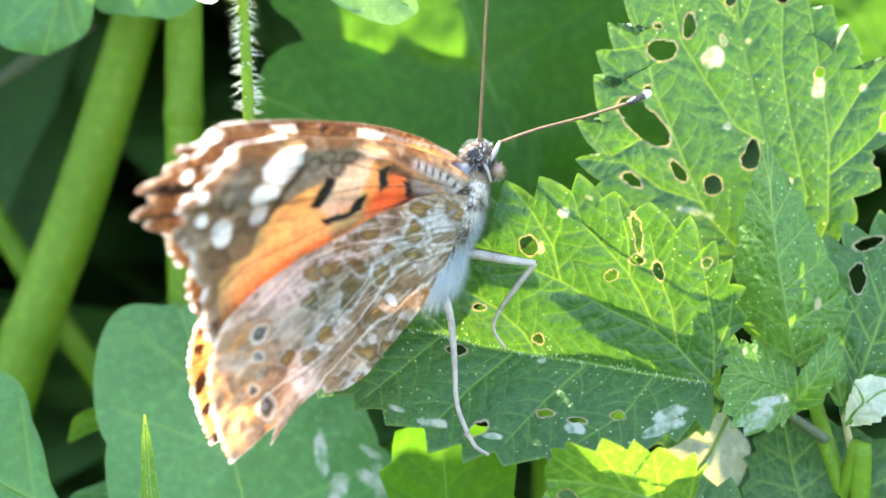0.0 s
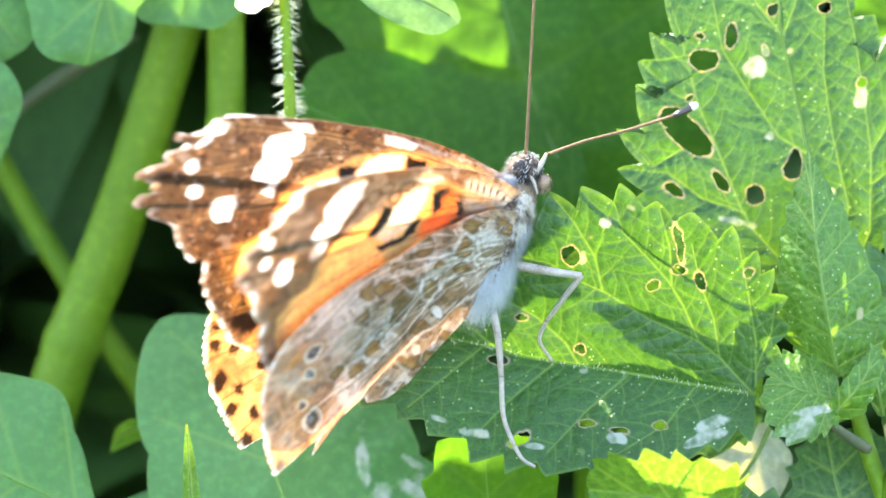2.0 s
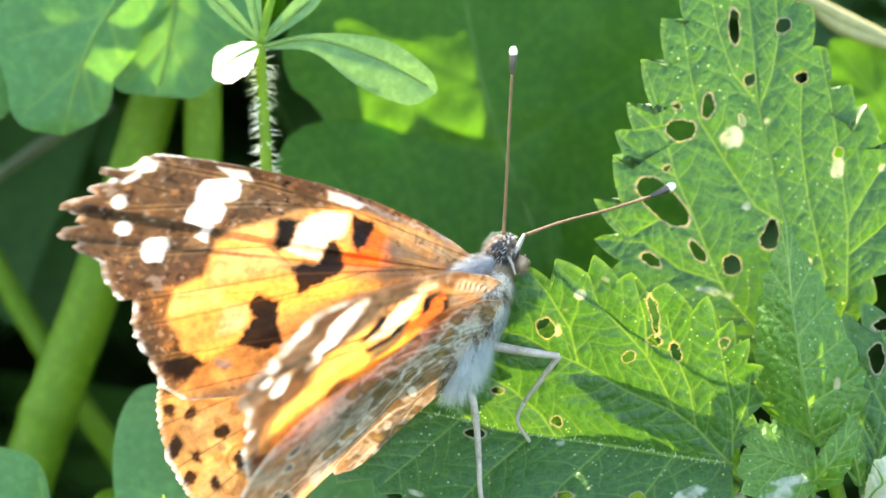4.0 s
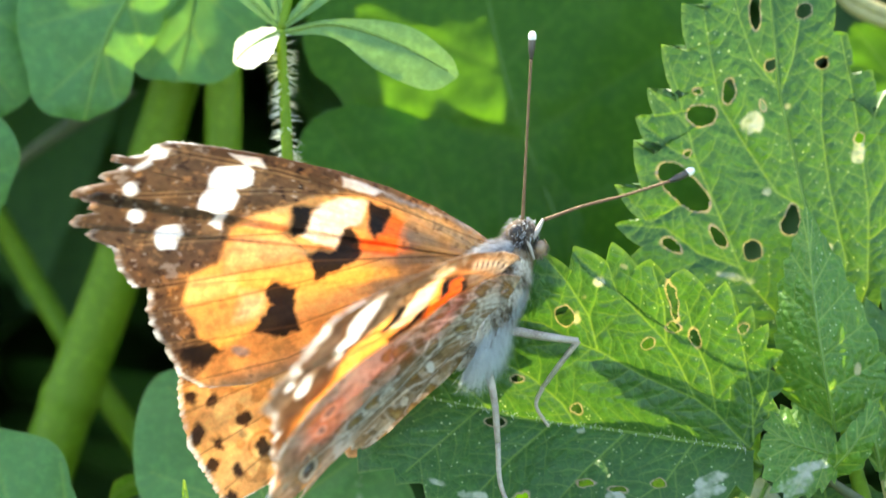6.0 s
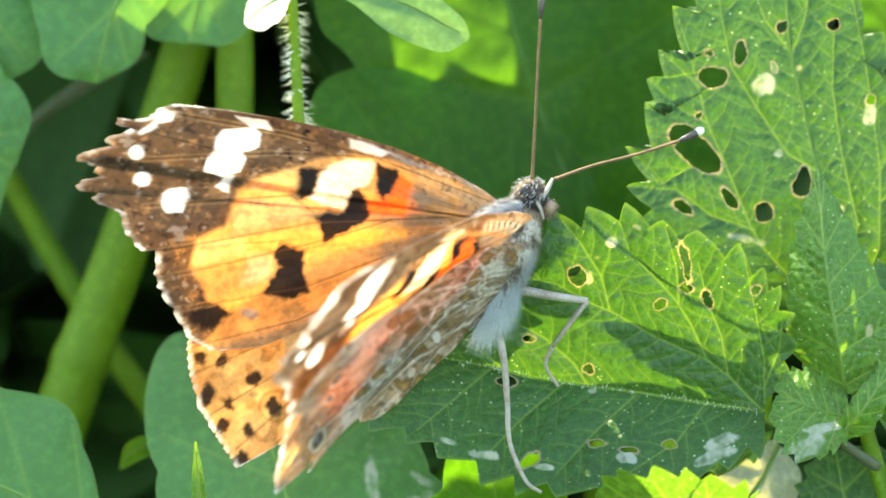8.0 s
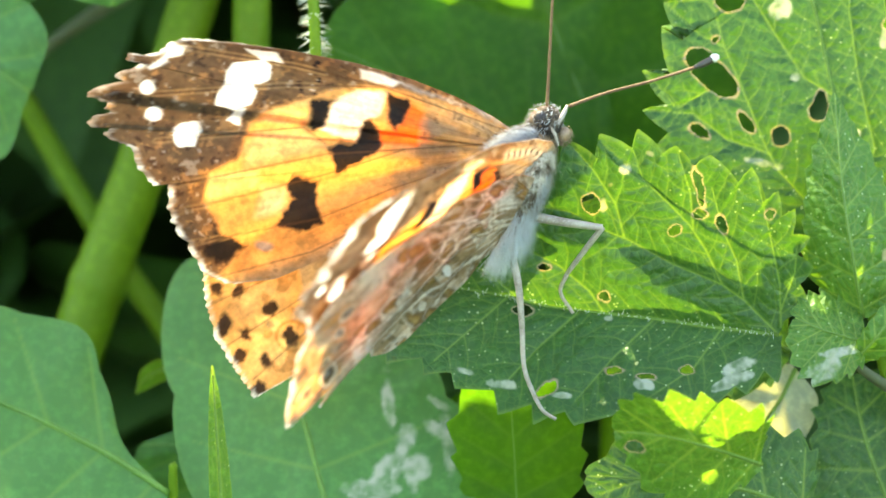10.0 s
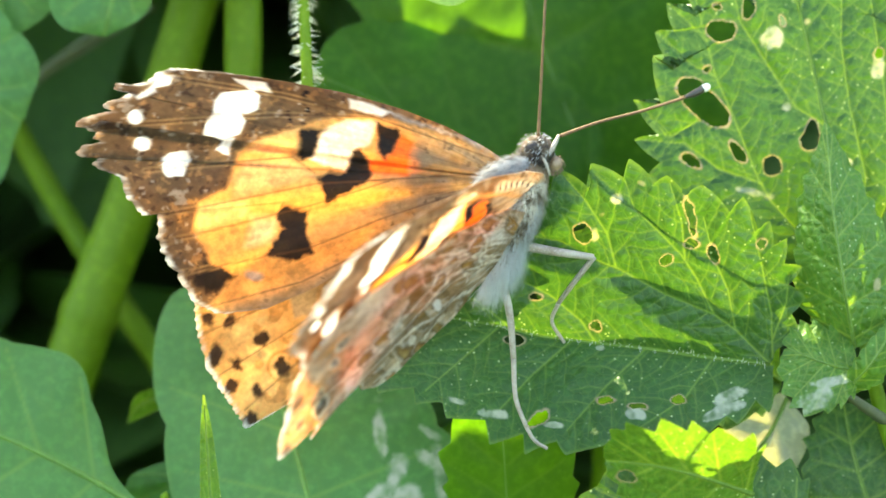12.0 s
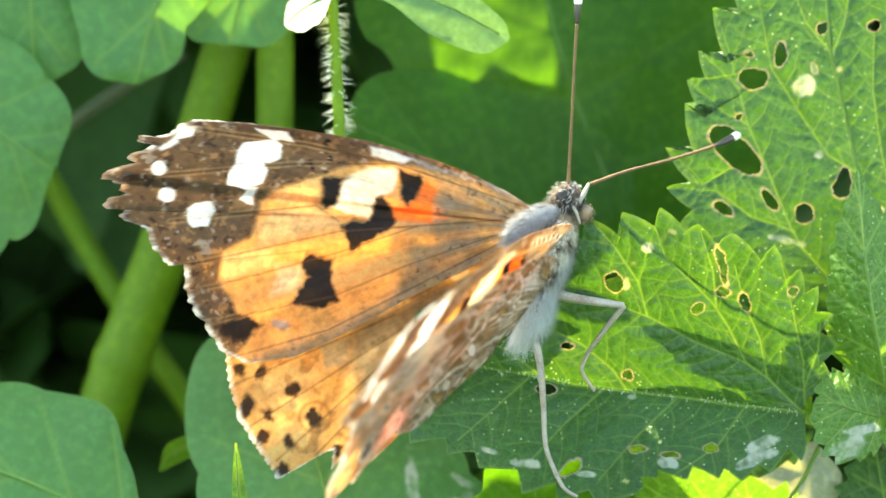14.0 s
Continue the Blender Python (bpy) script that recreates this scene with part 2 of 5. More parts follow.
def leaf(name, mid, left, right, mat, parent, label="", teeth_n=(0, 0), bite=20.0, kind="saw", veins=(), holes=(),
         rows=150, cols=36, puff=5.0, side=7, vein_w=3.0, seed=1, rough=3.0, pivot=None, ladder=0, stains_glints=(), cut=(None, None), pleat=0.0):
    """A leaf blade between its midrib and two edges. veins: extra broken lines. side: pairs of side veins.
    cut: for each edge, notches and tooth tips in turn. pleat: how far the blade bulges between its veins."""
    m = even(mid, rows)
    pts, uv = [], []
    s = np.linspace(0, 1, rows)
    for edge, n, sign, deep in ((left, teeth_n[0], -1, np.ravel(bite)[0]), (right, teeth_n[1], 1, np.ravel(bite)[-1])):
        e = even(edge, rows)
        out = e - m
        ln = np.maximum(np.linalg.norm(out, axis=1), 1e-6)[:, None]
        fwd = np.gradient(e, axis=0)
        fwd /= np.maximum(np.linalg.norm(fwd, axis=1), 1e-6)[:, None]
        if n:
            rng = np.random.RandomState(seed + sign)
            k = s + 0.12 / n * np.sin(s * n * 2.3 + rng.uniform(0, 6))
            tt = teeth(k, n, kind) * deep * np.clip(ln[:, 0] / 60.0, 0.25, 1.0)
            tt *= 1 + 0.3 * np.sin(s * n * 1.7 + rng.uniform(0, 6))
            push = out / ln * tt[:, None] + fwd * (tt * 0.3)[:, None] * (kind == "saw")
        elif cut[sign > 0]:
            push = tooth_push(e, cut[sign > 0])
        else:
            push = np.zeros_like(e)
        for j in range(0 if sign < 0 else 1, cols + 1):
            t = j / cols
            pts.append(m + (e - m) * t + push * t ** (6 if kind == "saw" else 2))
            uv.append(np.stack([s, np.full(rows, sign * t)], 1))
    order = list(range(cols, -1, -1)) + list(range(cols + 1, 2 * cols + 1))
    P = np.stack([pts[i] for i in order], 1)
    UV = np.stack([uv[i] for i in order], 1)
    nr, nc = P.shape[:2]
    P, UV = P.reshape(-1, 3), UV.reshape(-1, 2)
    xy = P[:, :2]
    d0, _ = line_distance(xy, m)
    vein = np.exp(-(d0 / (vein_w * 1.3 * (1.15 - 0.7 * UV[:, 0]))) ** 2)
    dv = d0.copy()
    lines = [np.asarray(v, float) for v in veins]
    if side:
        for e in (left, right):
            e = even(e, rows)
            for i in range(side):
                a, b = (i + 0.3) / (side + 0.7), min(1.0, (i + 0.3) / (side + 0.7) + 0.17)
                p, q = m[int(a * (rows - 1))], e[int(b * (rows - 1))]
                lines.append(np.stack([p + (q - p) * f + np.array([0, 0, 0]) for f in (0, 0.5, 0.96)]))
    for ln_ in lines:
        d, al = line_distance(xy, ln_)
        vein = np.maximum(vein, 0.85 * np.exp(-(d / (vein_w * (1.0 - 0.55 * al))) ** 2))
        dv = np.minimum(dv, d)
    if ladder:
        # side branches of every vein, wavering, alternately to both sides
        rng = np.random.RandomState(seed + 40)
        for src in [m[:, :2]] + [l[:, :2] for l in lines]:
            p = even(src, 60) if len(src) > 2 else np.linspace(src[0], src[-1], 60)
            total = np.linalg.norm(np.diff(p, axis=0), axis=1).sum()
            for k in range(int(total / ladder)):
                i = int(np.clip((k + 0.6) * ladder / total * 59, 0, 57))
                a = p[i]
                f = (p[i + 1] - p[i]) / max(np.linalg.norm(p[i + 1] - p[i]), 1e-6)
                for sg in (-1, 1):
                    an = sg * rng.uniform(0.75, 1.15)
                    g = np.array([f[0] * math.cos(an) - f[1] * math.sin(an), f[0] * math.sin(an) + f[1] * math.cos(an)])
                    ln2 = rng.uniform(1.2, 2.0) * ladder
                    mid2 = a + g * ln2 * 0.5 + f * ln2 * rng.uniform(-0.04, 0.08)
                    end = a + g * ln2 + f * ln2 * 0.25
                    near = np.hypot(xy[:, 0] - mid2[0], xy[:, 1] - mid2[1]) < ln2 * 0.5 + 26
                    d, al = line_distance(xy[near], [a, mid2, end])
                    vein[near] = np.maximum(vein[near], (0.48 - 0.25 * al) * np.exp(-(d / 1.5) ** 2))
                    dv[near] = np.minimum(dv[near], d + 4 * al)
    P[:, 2] += puff * (1 - np.exp(-(dv / 15.0) ** 1.6)) + rough * wobble(xy, 130.0, seed, 2) + 0.25 * rough * wobble(xy, 34.0, seed + 3, 1)
    if pleat:
        # broad bulges between the main veins, lifted most half way from vein to vein
        d2 = np.sort(np.stack([line_distance(xy, l)[0] for l in [m] + lines]), 0)[:2]
        P[:, 2] += pleat * np.sqrt(np.clip(d2[0] / (d2[0] + d2[1] + 1e-6) * 2, 0, 1)) * np.clip((d2[0] + d2[1]) / 90.0, 0, 1)
    rim = np.zeros(len(P))
    keep = np.ones((nr - 1) * (nc - 1), bool)
    wx = xy + np.stack([wobble(xy, 30.0, seed + 5), wobble(xy, 30.0, seed + 6)], 1) * 5.0
    idx = np.arange(nr * nc).reshape(nr, nc)
    F = np.stack([idx[:-1, :-1], idx[:-1, 1:], idx[1:, 1:], idx[1:, :-1]], -1).reshape(-1, 4)
    for hx, hy, ha, hb, turn in holes:
        c, sn = math.cos(radians(turn)), math.sin(radians(turn))
        q = wx - (hx, hy)
        r = np.hypot((q[:, 0] * c + q[:, 1] * sn) / ha, (-q[:, 0] * sn + q[:, 1] * c) / hb)
        keep &= ~(r[F].mean(1) < 1.0)
        band = 1.0 + 2.6 / max(6.0, min(ha, hb))
        rim = np.maximum(rim, np.clip((band - r) / (band - 1.0) * 1.4, 0, 1))
    F = F[keep]
    # pale marks: stains, and on some leaves glints painted as colour
    stain_glint = np.zeros(len(P))
    for sx, sy, sa, sb, turn in stains_glints:
        c, sn = math.cos(radians(turn)), math.sin(radians(turn))
        q = xy - (sx, sy)
        r = np.hypot((q[:, 0] * c + q[:, 1] * sn) / sa, (-q[:, 0] * sn + q[:, 1] * c) / sb) + 0.55 * wobble(xy, 30.0, seed + 12, 4)
        stain_glint = np.maximum(stain_glint, 0.95 * np.clip((1.1 - r) * 3.2, 0, 1) * np.clip(0.7 + 0.6 * wobble(xy, 14.0, seed + 13, 2), 0.2, 1))
    vein = np.maximum(vein, 0.4 * np.clip((np.abs(UV[:, 1]) - 0.972) / 0.02, 0, 1))
    col = np.stack([vein, rim, stain_glint], 1)
    blade = sheet(name, world_of(P), F, mat, parent, label, col, pivot=pivot)
    rib = m.copy()
    rib[:, 2] += rough * wobble(rib[:, :2], 130.0, seed, 2) + 0.5
    tube("midrib", rib[:: max(1, rows // 24)][:-1], np.linspace(1.0, 0.35, len(rib[:: max(1, rows // 24)][:-1])) * (vein_w * 1.1 + 1.0) * (0.35 if mat is BROAD else 1.0), DULL_RIB if mat in (BROAD, DOCK) else RIB, blade, sides=6, smooth_line=False)
    return blade


def tube(name, points, radii, mat, parent=None, label="", sides=10, n=40, raw=False, smooth_line=True):
    """A round stalk through plan points (raw: world points), with a radius for each point in plan units."""
    pts = np.asarray(points, float) if raw else world_of(points)
    rad = np.asarray(radii, float) * UNIT
    c = curve(np.c_[pts, rad], n) if smooth_line else np.c_[pts, rad]
    n = len(c)
    p, r = c[:, :3], np.maximum(c[:, 3], 1e-6)
    tan = np.gradient(p, axis=0)
    tan /= np.maximum(np.linalg.norm(tan, axis=1), 1e-9)[:, None]
    ref = np.array([0.31, 0.9, 0.2])
    out = []
    a = np.linspace(0, 2 * np.pi, sides, endpoint=False)
    for i in range(n):
        u = np.cross(tan[i], ref)
        u /= np.linalg.norm(u)
        v = np.cross(tan[i], u)
        out.append(p[i] + r[i] * (np.cos(a)[:, None] * u + np.sin(a)[:, None] * v))
    P = np.concatenate(out + [p[:1], p[-1:]])
    F = []
    for i in range(n - 1):
        for j in range(sides):
            k = (j + 1) % sides
            F.append((i * sides + j, i * sides + k, (i + 1) * sides + k, (i + 1) * sides + j))
    e = n * sides
    for j in range(sides):
        k = (j + 1) % sides
        F += [(e, k, j), (e + 1, (n - 1) * sides + j, (n - 1) * sides + k)]
    return sheet(name, P, F, mat, parent, label)


def ground_below(p):
    """The soil straight below a plan point, in world metres."""
    w = world_of([p])[0]
    return (w[0], w[1], 0.0)


# ---- ground and surrounding growth ----
def soil():
    n = 90
    g = np.sign(np.linspace(-1, 1, n)) * np.abs(np.linspace(-1, 1, n)) ** 6 * 400.0 + np.linspace(-1, 1, n) * 0.4
    X, Y = np.meshgrid(g, g)
    xy = np.stack([X.ravel(), Y.ravel()], 1)
    near = np.exp(-np.hypot(xy[:, 0], xy[:, 1]) / 0.5)
    z = (0.004 * wobble(xy, 0.06, 4) + 0.003 * wobble(xy, 0.02, 5)) * near - 0.006
    idx = np.arange(n * n).reshape(n, n)
    F = np.stack([idx[:-1, :-1], idx[:-1, 1:], idx[1:, 1:], idx[1:, :-1]], -1).reshape(-1, 4)
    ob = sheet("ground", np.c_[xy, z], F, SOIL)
    tagged(ob, "bare soil under the weeds, shade put into its near-black colour", "ground", kind="structure")


soil()


def loose_leaf(V, F, w, ln, wd, a, tilt):
    """Adds one small bent leaf at the world point w."""
    d = np.array([math.cos(a) * math.cos(tilt), math.sin(a) * math.cos(tilt), -math.sin(tilt)])
    s = np.cross(d, (0, 0, 1.0))
    s /= np.linalg.norm(s)
    n = np.cross(s, d)
    b, k = len(V), 7
    for j in range(k):
        u = j / (k - 1)
        c = w + d * ln * u - np.array([0, 0, 0.25 * ln * u * u])
        h = wd * math.sin(math.pi * min(0.98, u ** 0.8 + 0.02))
        V += [c - s * h + n * h * 0.25, c, c + s * h + n * h * 0.25]
    for j in range(k - 1):
        for m in (0, 1):
            F.append((b + 3 * j + m, b + 3 * j + m + 1, b + 3 * j + m + 4, b + 3 * j + m + 3))


def undergrowth():
    """Weeds crowding behind, and loose leaves added overhead for shade, too many to count."""
    rng = np.random.RandomState(17)
    V, F = [], []
    for i in range(2600):
        z = -1150 - rng.uniform(0, 1) ** 1.6 * 7500
        x = 784 + rng.uniform(-0.6, 0.6) * (2500 - z)
        y = rng.uniform(-2600, min(0.95 * -z, 5200))
        w = world_of([(x, 441 - y * REACH / (REACH - z), z)])[0]
        if w[2] < 0.004:
            w[2] = rng.uniform(0.004, 0.05)
        loose_leaf(V, F, w, rng.uniform(0.012, 0.03), rng.uniform(0.005, 0.012), rng.uniform(0, 6.28), rng.uniform(-0.5, 0.9))
    for i in range(1700):
        z = rng.uniform(-6500, -1400)
        w = world_of([(784 + rng.uniform(-1150, 1150), 441 + rng.uniform(-800, 700), z)])[0]
        if w[2] > 0.004:
            loose_leaf(V, F, w, rng.uniform(0.012, 0.03), rng.uniform(0.005, 0.012), rng.uniform(0, 6.28), rng.uniform(-0.5, 0.9))
    tagged(sheet("undergrowth", V, F, SHADE), "dense weeds behind, part of their shade put into the dark green", "undergrowth", kind="stuff")
    V, F = [], []
    # weed tops added above the view, to keep sun and sky off the gap
    for i in range(3200):
        y = rng.uniform(600, 4200)
        z = -1000 - 0.45 * y - rng.uniform(0, 1) ** 1.3 * 6500
        x = 784 - 0.4 * y + rng.uniform(-2400, 2400)
        w = world_of([(x, 441 - y * REACH / (REACH - z), z)])[0]
        loose_leaf(V, F, w, rng.uniform(0.012, 0.026), rng.uniform(0.005, 0.011), rng.uniform(0, 6.28), rng.uniform(-0.3, 0.6))
    tagged(sheet("unseen_shade_weeds", V, F, SHADE), "weed tops added above the view to shade the gap", "undergrowth", kind="stuff")
    V, F = [], []
    # added overhead, sunward of the broad leaf and of the scalloped leaves, to shade them
    for count, (x0, x1), (y0, y1), z0 in ((10, (640, 1360), (-120, 460), -520), (22, (-60, 560), (-140, 330), -430)):
        for i in range(count):
            up = rng.uniform(450, 950)
            p = (rng.uniform(x0, x1) - 0.43 * up, rng.uniform(y0, y1) - up, z0 - 20 - 0.28 * up)
            loose_leaf(V, F, world_of([p])[0], rng.uniform(0.010, 0.022), rng.uniform(0.005, 0.009), rng.uniform(0.3, 2.8), rng.uniform(-0.3, 0.6))
    tagged(sheet("added_shade_leaves", V, F, BROAD), "thin green leaves added overhead to filter the sun", "undergrowth", kind="stuff")


undergrowth()


def meadow():
    """Low weeds all round, thinning out with distance."""
    rng = np.random.RandomState(29)
    V, F = [], []
    for i in range(9000):
        r, a = 0.12 + 4.5 * rng.uniform(0, 1) ** 1.8, rng.uniform(0, 6.28)
        x, y = r * math.cos(a), 0.05 + r * math.sin(a)
        if abs(x) < 0.16 + 0.2 * y and -0.05 < y < 0.75:
            continue
        s = 1 + 0.9 * r
        loose_leaf(V, F, np.array([x, y, rng.uniform(0.003, 0.03) * min(s, 2.5)]), rng.uniform(0.015, 0.035) * s, rng.uniform(0.004, 0.012) * s, rng.uniform(0, 6.28), rng.uniform(-0.9, 0.3))
    tagged(sheet("meadow_weeds", V, F, BROAD), "low green weeds covering the ground around", "weeds", kind="stuff")


meadow()


def stalk(name, label, points, radii, mat, category="weed", **kw):
    w = world_of(points)
    run = w[-1] - w[-2]
    base = w[-1] + run * (w[-1][2] / -run[2]) if run[2] < -1e-4 else np.array(ground_below(points[-1]))
    t = thing(name, base, label, category)
    w = w.tolist() + [list(base)]
    tube("stalk", w, list(radii) + [radii[-1]], mat, t, raw=True, n=60, sides=16, **kw)
    k = len(points) // 2
    a, c = np.array(points[k], float), np.array(points[k - 1], float)
    d = (c - a) / np.linalg.norm(c - a)
    r = radii[k]
    tube("node", [a - d * r * 0.7, a - d * r * 0.3, a, a + d * r * 0.3, a + d * r * 0.7], [r * 0.98, r * 1.05, r * 1.09, r * 1.05, r * 0.98], mat, t, "slightly swollen stem node", n=14, sides=16)
    return t


# ---- weeds behind ----
def weeds():
    stalk("tall_weed", "thick smooth pale green weed stem, leaning",
          [(440, -60, -640), (385, 140, -640), (300, 410, -650), (215, 640, -660), (160, 810, -670), (120, 960, -690)],
          [44, 46, 50, 53, 54, 55], STEM)
    stalk("tall_weed", "upright smooth bright green weed stem",
          [(490, -160, -560), (487, 0, -560), (487, 250, -565), (490, 500, -580), (498, 900, -600)], [34, 34, 35, 35, 36], STEM)
    stalk("tall_weed", "thin yellowish green weed stem, leaning",
          [(20, 200, -900), (92, 328, -900), (172, 468, -890), (262, 612, -880), (345, 735, -880), (430, 900, -900)],
          [19, 21, 22, 23, 24, 24], STEM)
    stalk("dry_twig", "thin dry brown twig among the stems",
          [(330, 95, -760), (230, 155, -760), (120, 225, -780), (20, 300, -800)], [9, 10, 11, 12], DARK_STEM, "twig")

    # large lobed leaf behind the head
    t = thing("broad_leaf_plant", ground_below((1120, 620, -560)), "broad lobed glossy green leaf on a stalk", "weed")
    leaf("leaf_blade", [(1130, 470, -520), (1080, 330, -505), (1010, 150, -500), (960, -40, -520), (930, -260, -580)],
         [(1110, 480, -525), (900, 470, -540), (700, 400, -540), (640, 290, -530), (715, 135, -515), (657, 60, -520), (668, -50, -540), (800, -200, -570), (925, -262, -590)],
         [(1150, 480, -525), (1300, 470, -560), (1370, 330, -570), (1380, 120, -575), (1330, -60, -575), (1240, -180, -580), (1100, -240, -590), (935, -262, -590)],
         BROAD, t, teeth_n=(5, 6), bite=26, kind="round", side=5, vein_w=4.5, puff=3, rough=8, rows=120, cols=40, seed=11, )
    tube("leaf_stalk", world_of([(1130, 470, -525), (1125, 620, -560)]).tolist() + [ground_below((1120, 620, -560))], [16, 18, 20], STEM, t, raw=True)

    leaf("leaf_blade", [(1128, 470, -500), (960, 395, -480), (800, 300, -455), (612, 214, -440)],
         [(1130, 455, -502), (1120, 330, -495), (1060, 240, -500), (940, 180, -510), (850, 140, -512), (745, 128, -508), (655, 148, -490), (610, 206, -442)],
         [(1120, 480, -502), (960, 500, -430), (800, 470, -400), (650, 400, -400), (592, 300, -425), (608, 222, -442)],
         BROAD, t, "lower rounded lobe of the broad leaf", teeth_n=(2, 3), bite=8, kind="round", side=4, vein_w=4, puff=4, rough=9, rows=110, cols=40, seed=13)

    # scalloped leaves at the top
    t = thing("scalloped_leaf_plant", ground_below((-320, -100, -640)), "scalloped soft green leaf over the stems", "weed")
    leaf("leaf_blade", [(420, -260, -420), (350, -120, -390), (280, 0, -370), (240, 148, -390)],
         [(410, -265, -420), (250, -220, -420), (140, -80, -420), (142, 60, -400), (170, 125, -395), (236, 150, -395)],
         [(430, -265, -420), (450, -160, -420), (380, -40, -410), (330, 40, -400), (300, 108, -395), (244, 150, -395)],
         DOCK, t, teeth_n=(4, 4), bite=12, kind="round", side=4, vein_w=5, puff=5, rough=8, rows=110, seed=21)
    leaf("leaf_blade", [(440, -250, -470), (440, -120, -450), (425, 0, -440), (405, 78, -445)],
         [(430, -252, -470), (350, -140, -470), (322, 0, -450), (345, 62, -448), (400, 80, -447)],
         [(450, -252, -470), (560, -140, -470), (545, 0, -450), (470, 72, -448), (410, 80, -447)],
         DOCK, t, teeth_n=(3, 3), bite=10, kind="round", side=4, vein_w=4, puff=4, rough=6, rows=90, seed=23)
    tube("leaf_stalk", world_of([(420, -262, -425), (250, -420, -520), (-250, -360, -620)]).tolist() + [ground_below((-320, -100, -640))], [10, 11, 13, 15], STEM, t, raw=True)
    t = thing("scalloped_leaf_plant", ground_below((-300, 300, -470)), "scalloped grey-green leaf hanging over stems", "weed")
    leaf("leaf_blade", [(-160, 120, -430), (-60, 190, -410), (20, 250, -400), (95, 300, -410)],
         [(-160, 110, -430), (-60, 60, -430), (60, 120, -415), (105, 200, -410), (100, 295, -412)],
         [(-165, 130, -430), (-150, 330, -430), (-40, 440, -420), (50, 385, -415), (92, 310, -412)],
         DOCK, t, teeth_n=(3, 4), bite=24, kind="round", side=4, vein_w=4, puff=4, rough=6, rows=90, seed=31)
    tube("leaf_stalk", world_of([(-160, 120, -432), (-260, 260, -470)]).tolist() + [ground_below((-300, 300, -470))], [9, 11, 14], STEM, t, raw=True)
    t = thing("scalloped_leaf_plant", ground_below((-340, -60, -560)), "scalloped green leaf crowding the top", "weed")
    leaf("leaf_blade", [(20, -260, -470), (40, -120, -450), (55, 0, -440), (62, 158, -450)],
         [(10, -260, -470), (-120, -160, -470), (-110, 0, -460), (-30, 140, -455), (56, 160, -455)],
         [(30, -260, -470), (140, -180, -470), (150, -40, -460), (134, 90, -455), (70, 160, -455)],
         DOCK, t, teeth_n=(4, 4), bite=22, kind="round", side=4, vein_w=4, puff=4, rough=6, rows=90, seed=33)
    tube("leaf_stalk", world_of([(20, -260, -442), (-120, -330, -480), (-300, -240, -560)]).tolist() + [ground_below((-340, -60, -560))], [9, 10, 11, 14], STEM, t, raw=True)

    # rounded leaf under the hind wings
    t = thing("round_leaf_plant", ground_below((600, 1150, -330)), "smooth rounded blue-green leaf with pale worn spots and painted highlights", "weed")
    # its pale patches are worn spots and glossy highlights, both painted as colour
    leaf("leaf_blade", [(640, 1120, -150), (600, 960, -200), (560, 820, -260), (480, 600, -390)],
         [(600, 1130, -152), (430, 1040, -220), (356, 850, -300), (352, 700, -365), (385, 605, -395), (476, 590, -396)],
         [(680, 1130, -152), (860, 1040, -200), (868, 910, -250), (800, 800, -290), (730, 690, -340), (486, 590, -396)],
         DOCK, t, teeth_n=(2, 4), bite=22, kind="round", side=4, vein_w=4, puff=3, rough=7, rows=140, cols=60, seed=41, stains_glints=[(730, 850, 11, 55, -6), (757, 917, 20, 26, 20), (732, 962, 24, 26, 0), (777, 972, 24, 28, 0), (838, 930, 13, 48, -8), (815, 900, 30, 10, 35), (815, 850, 22, 6, 30), (705, 1005, 44, 18, 0)])
    tube("leaf_stalk", world_of([(640, 1120, -155), (640, 1200, -220)]).tolist() + [ground_below((600, 1150, -330))], [12, 13, 15], STEM, t, raw=True)
    t = thing("round_leaf_plant", ground_below((360, 1150, -230)), "smooth rounded green leaf with a pale edge", "weed")
    leaf("leaf_blade", [(340, 1010, -180), (230, 940, -205), (110, 880, -225), (0, 835, -240), (-120, 800, -255)],
         [(330, 1000, -182), (262, 930, -215), (228, 830, -250), (192, 737, -280), (110, 702, -290), (20, 684, -290), (-70, 715, -280), (-120, 797, -257)],
         [(335, 1030, -182), (200, 1100, -150), (60, 1060, -160), (-80, 960, -200), (-122, 806, -257)],
         DOCK, t, teeth_n=(3, 3), bite=14, kind="round", side=4, vein_w=4.5, puff=3, rough=7, rows=100, seed=51)
    tube("leaf_stalk", world_of([(345, 1030, -190), (352, 1110, -215)]).tolist() + [ground_below((360, 1150, -230))], [6, 8, 10], STEM, t, raw=True)
    t = thing("round_leaf_plant", ground_below((400, 1050, -420)), "small dull green leaf low among the stems", "weed")
    leaf("leaf_blade", [(430, 1060, -430), (400, 990, -410), (360, 930, -400), (290, 925, -410)],
         [(420, 1070, -430), (330, 1040, -420), (280, 980, -415), (284, 930, -412)],
         [(440, 1060, -430), (440, 960, -415), (390, 898, -410), (296, 920, -412)],
         DOCK, t, teeth_n=(2, 2), bite=8, kind="round", side=3, rows=70, cols=24, seed=61)
    tube("leaf_stalk", world_of([(430, 1060, -432), (420, 1120, -460)]).tolist() + [ground_below((400, 1050, -460))], [8, 9, 11], STEM, t, raw=True)

    t = thing("weed_leaf_plant", ground_below((930, 1120, -240)), "low green weed leaves in the gap below", "weed")
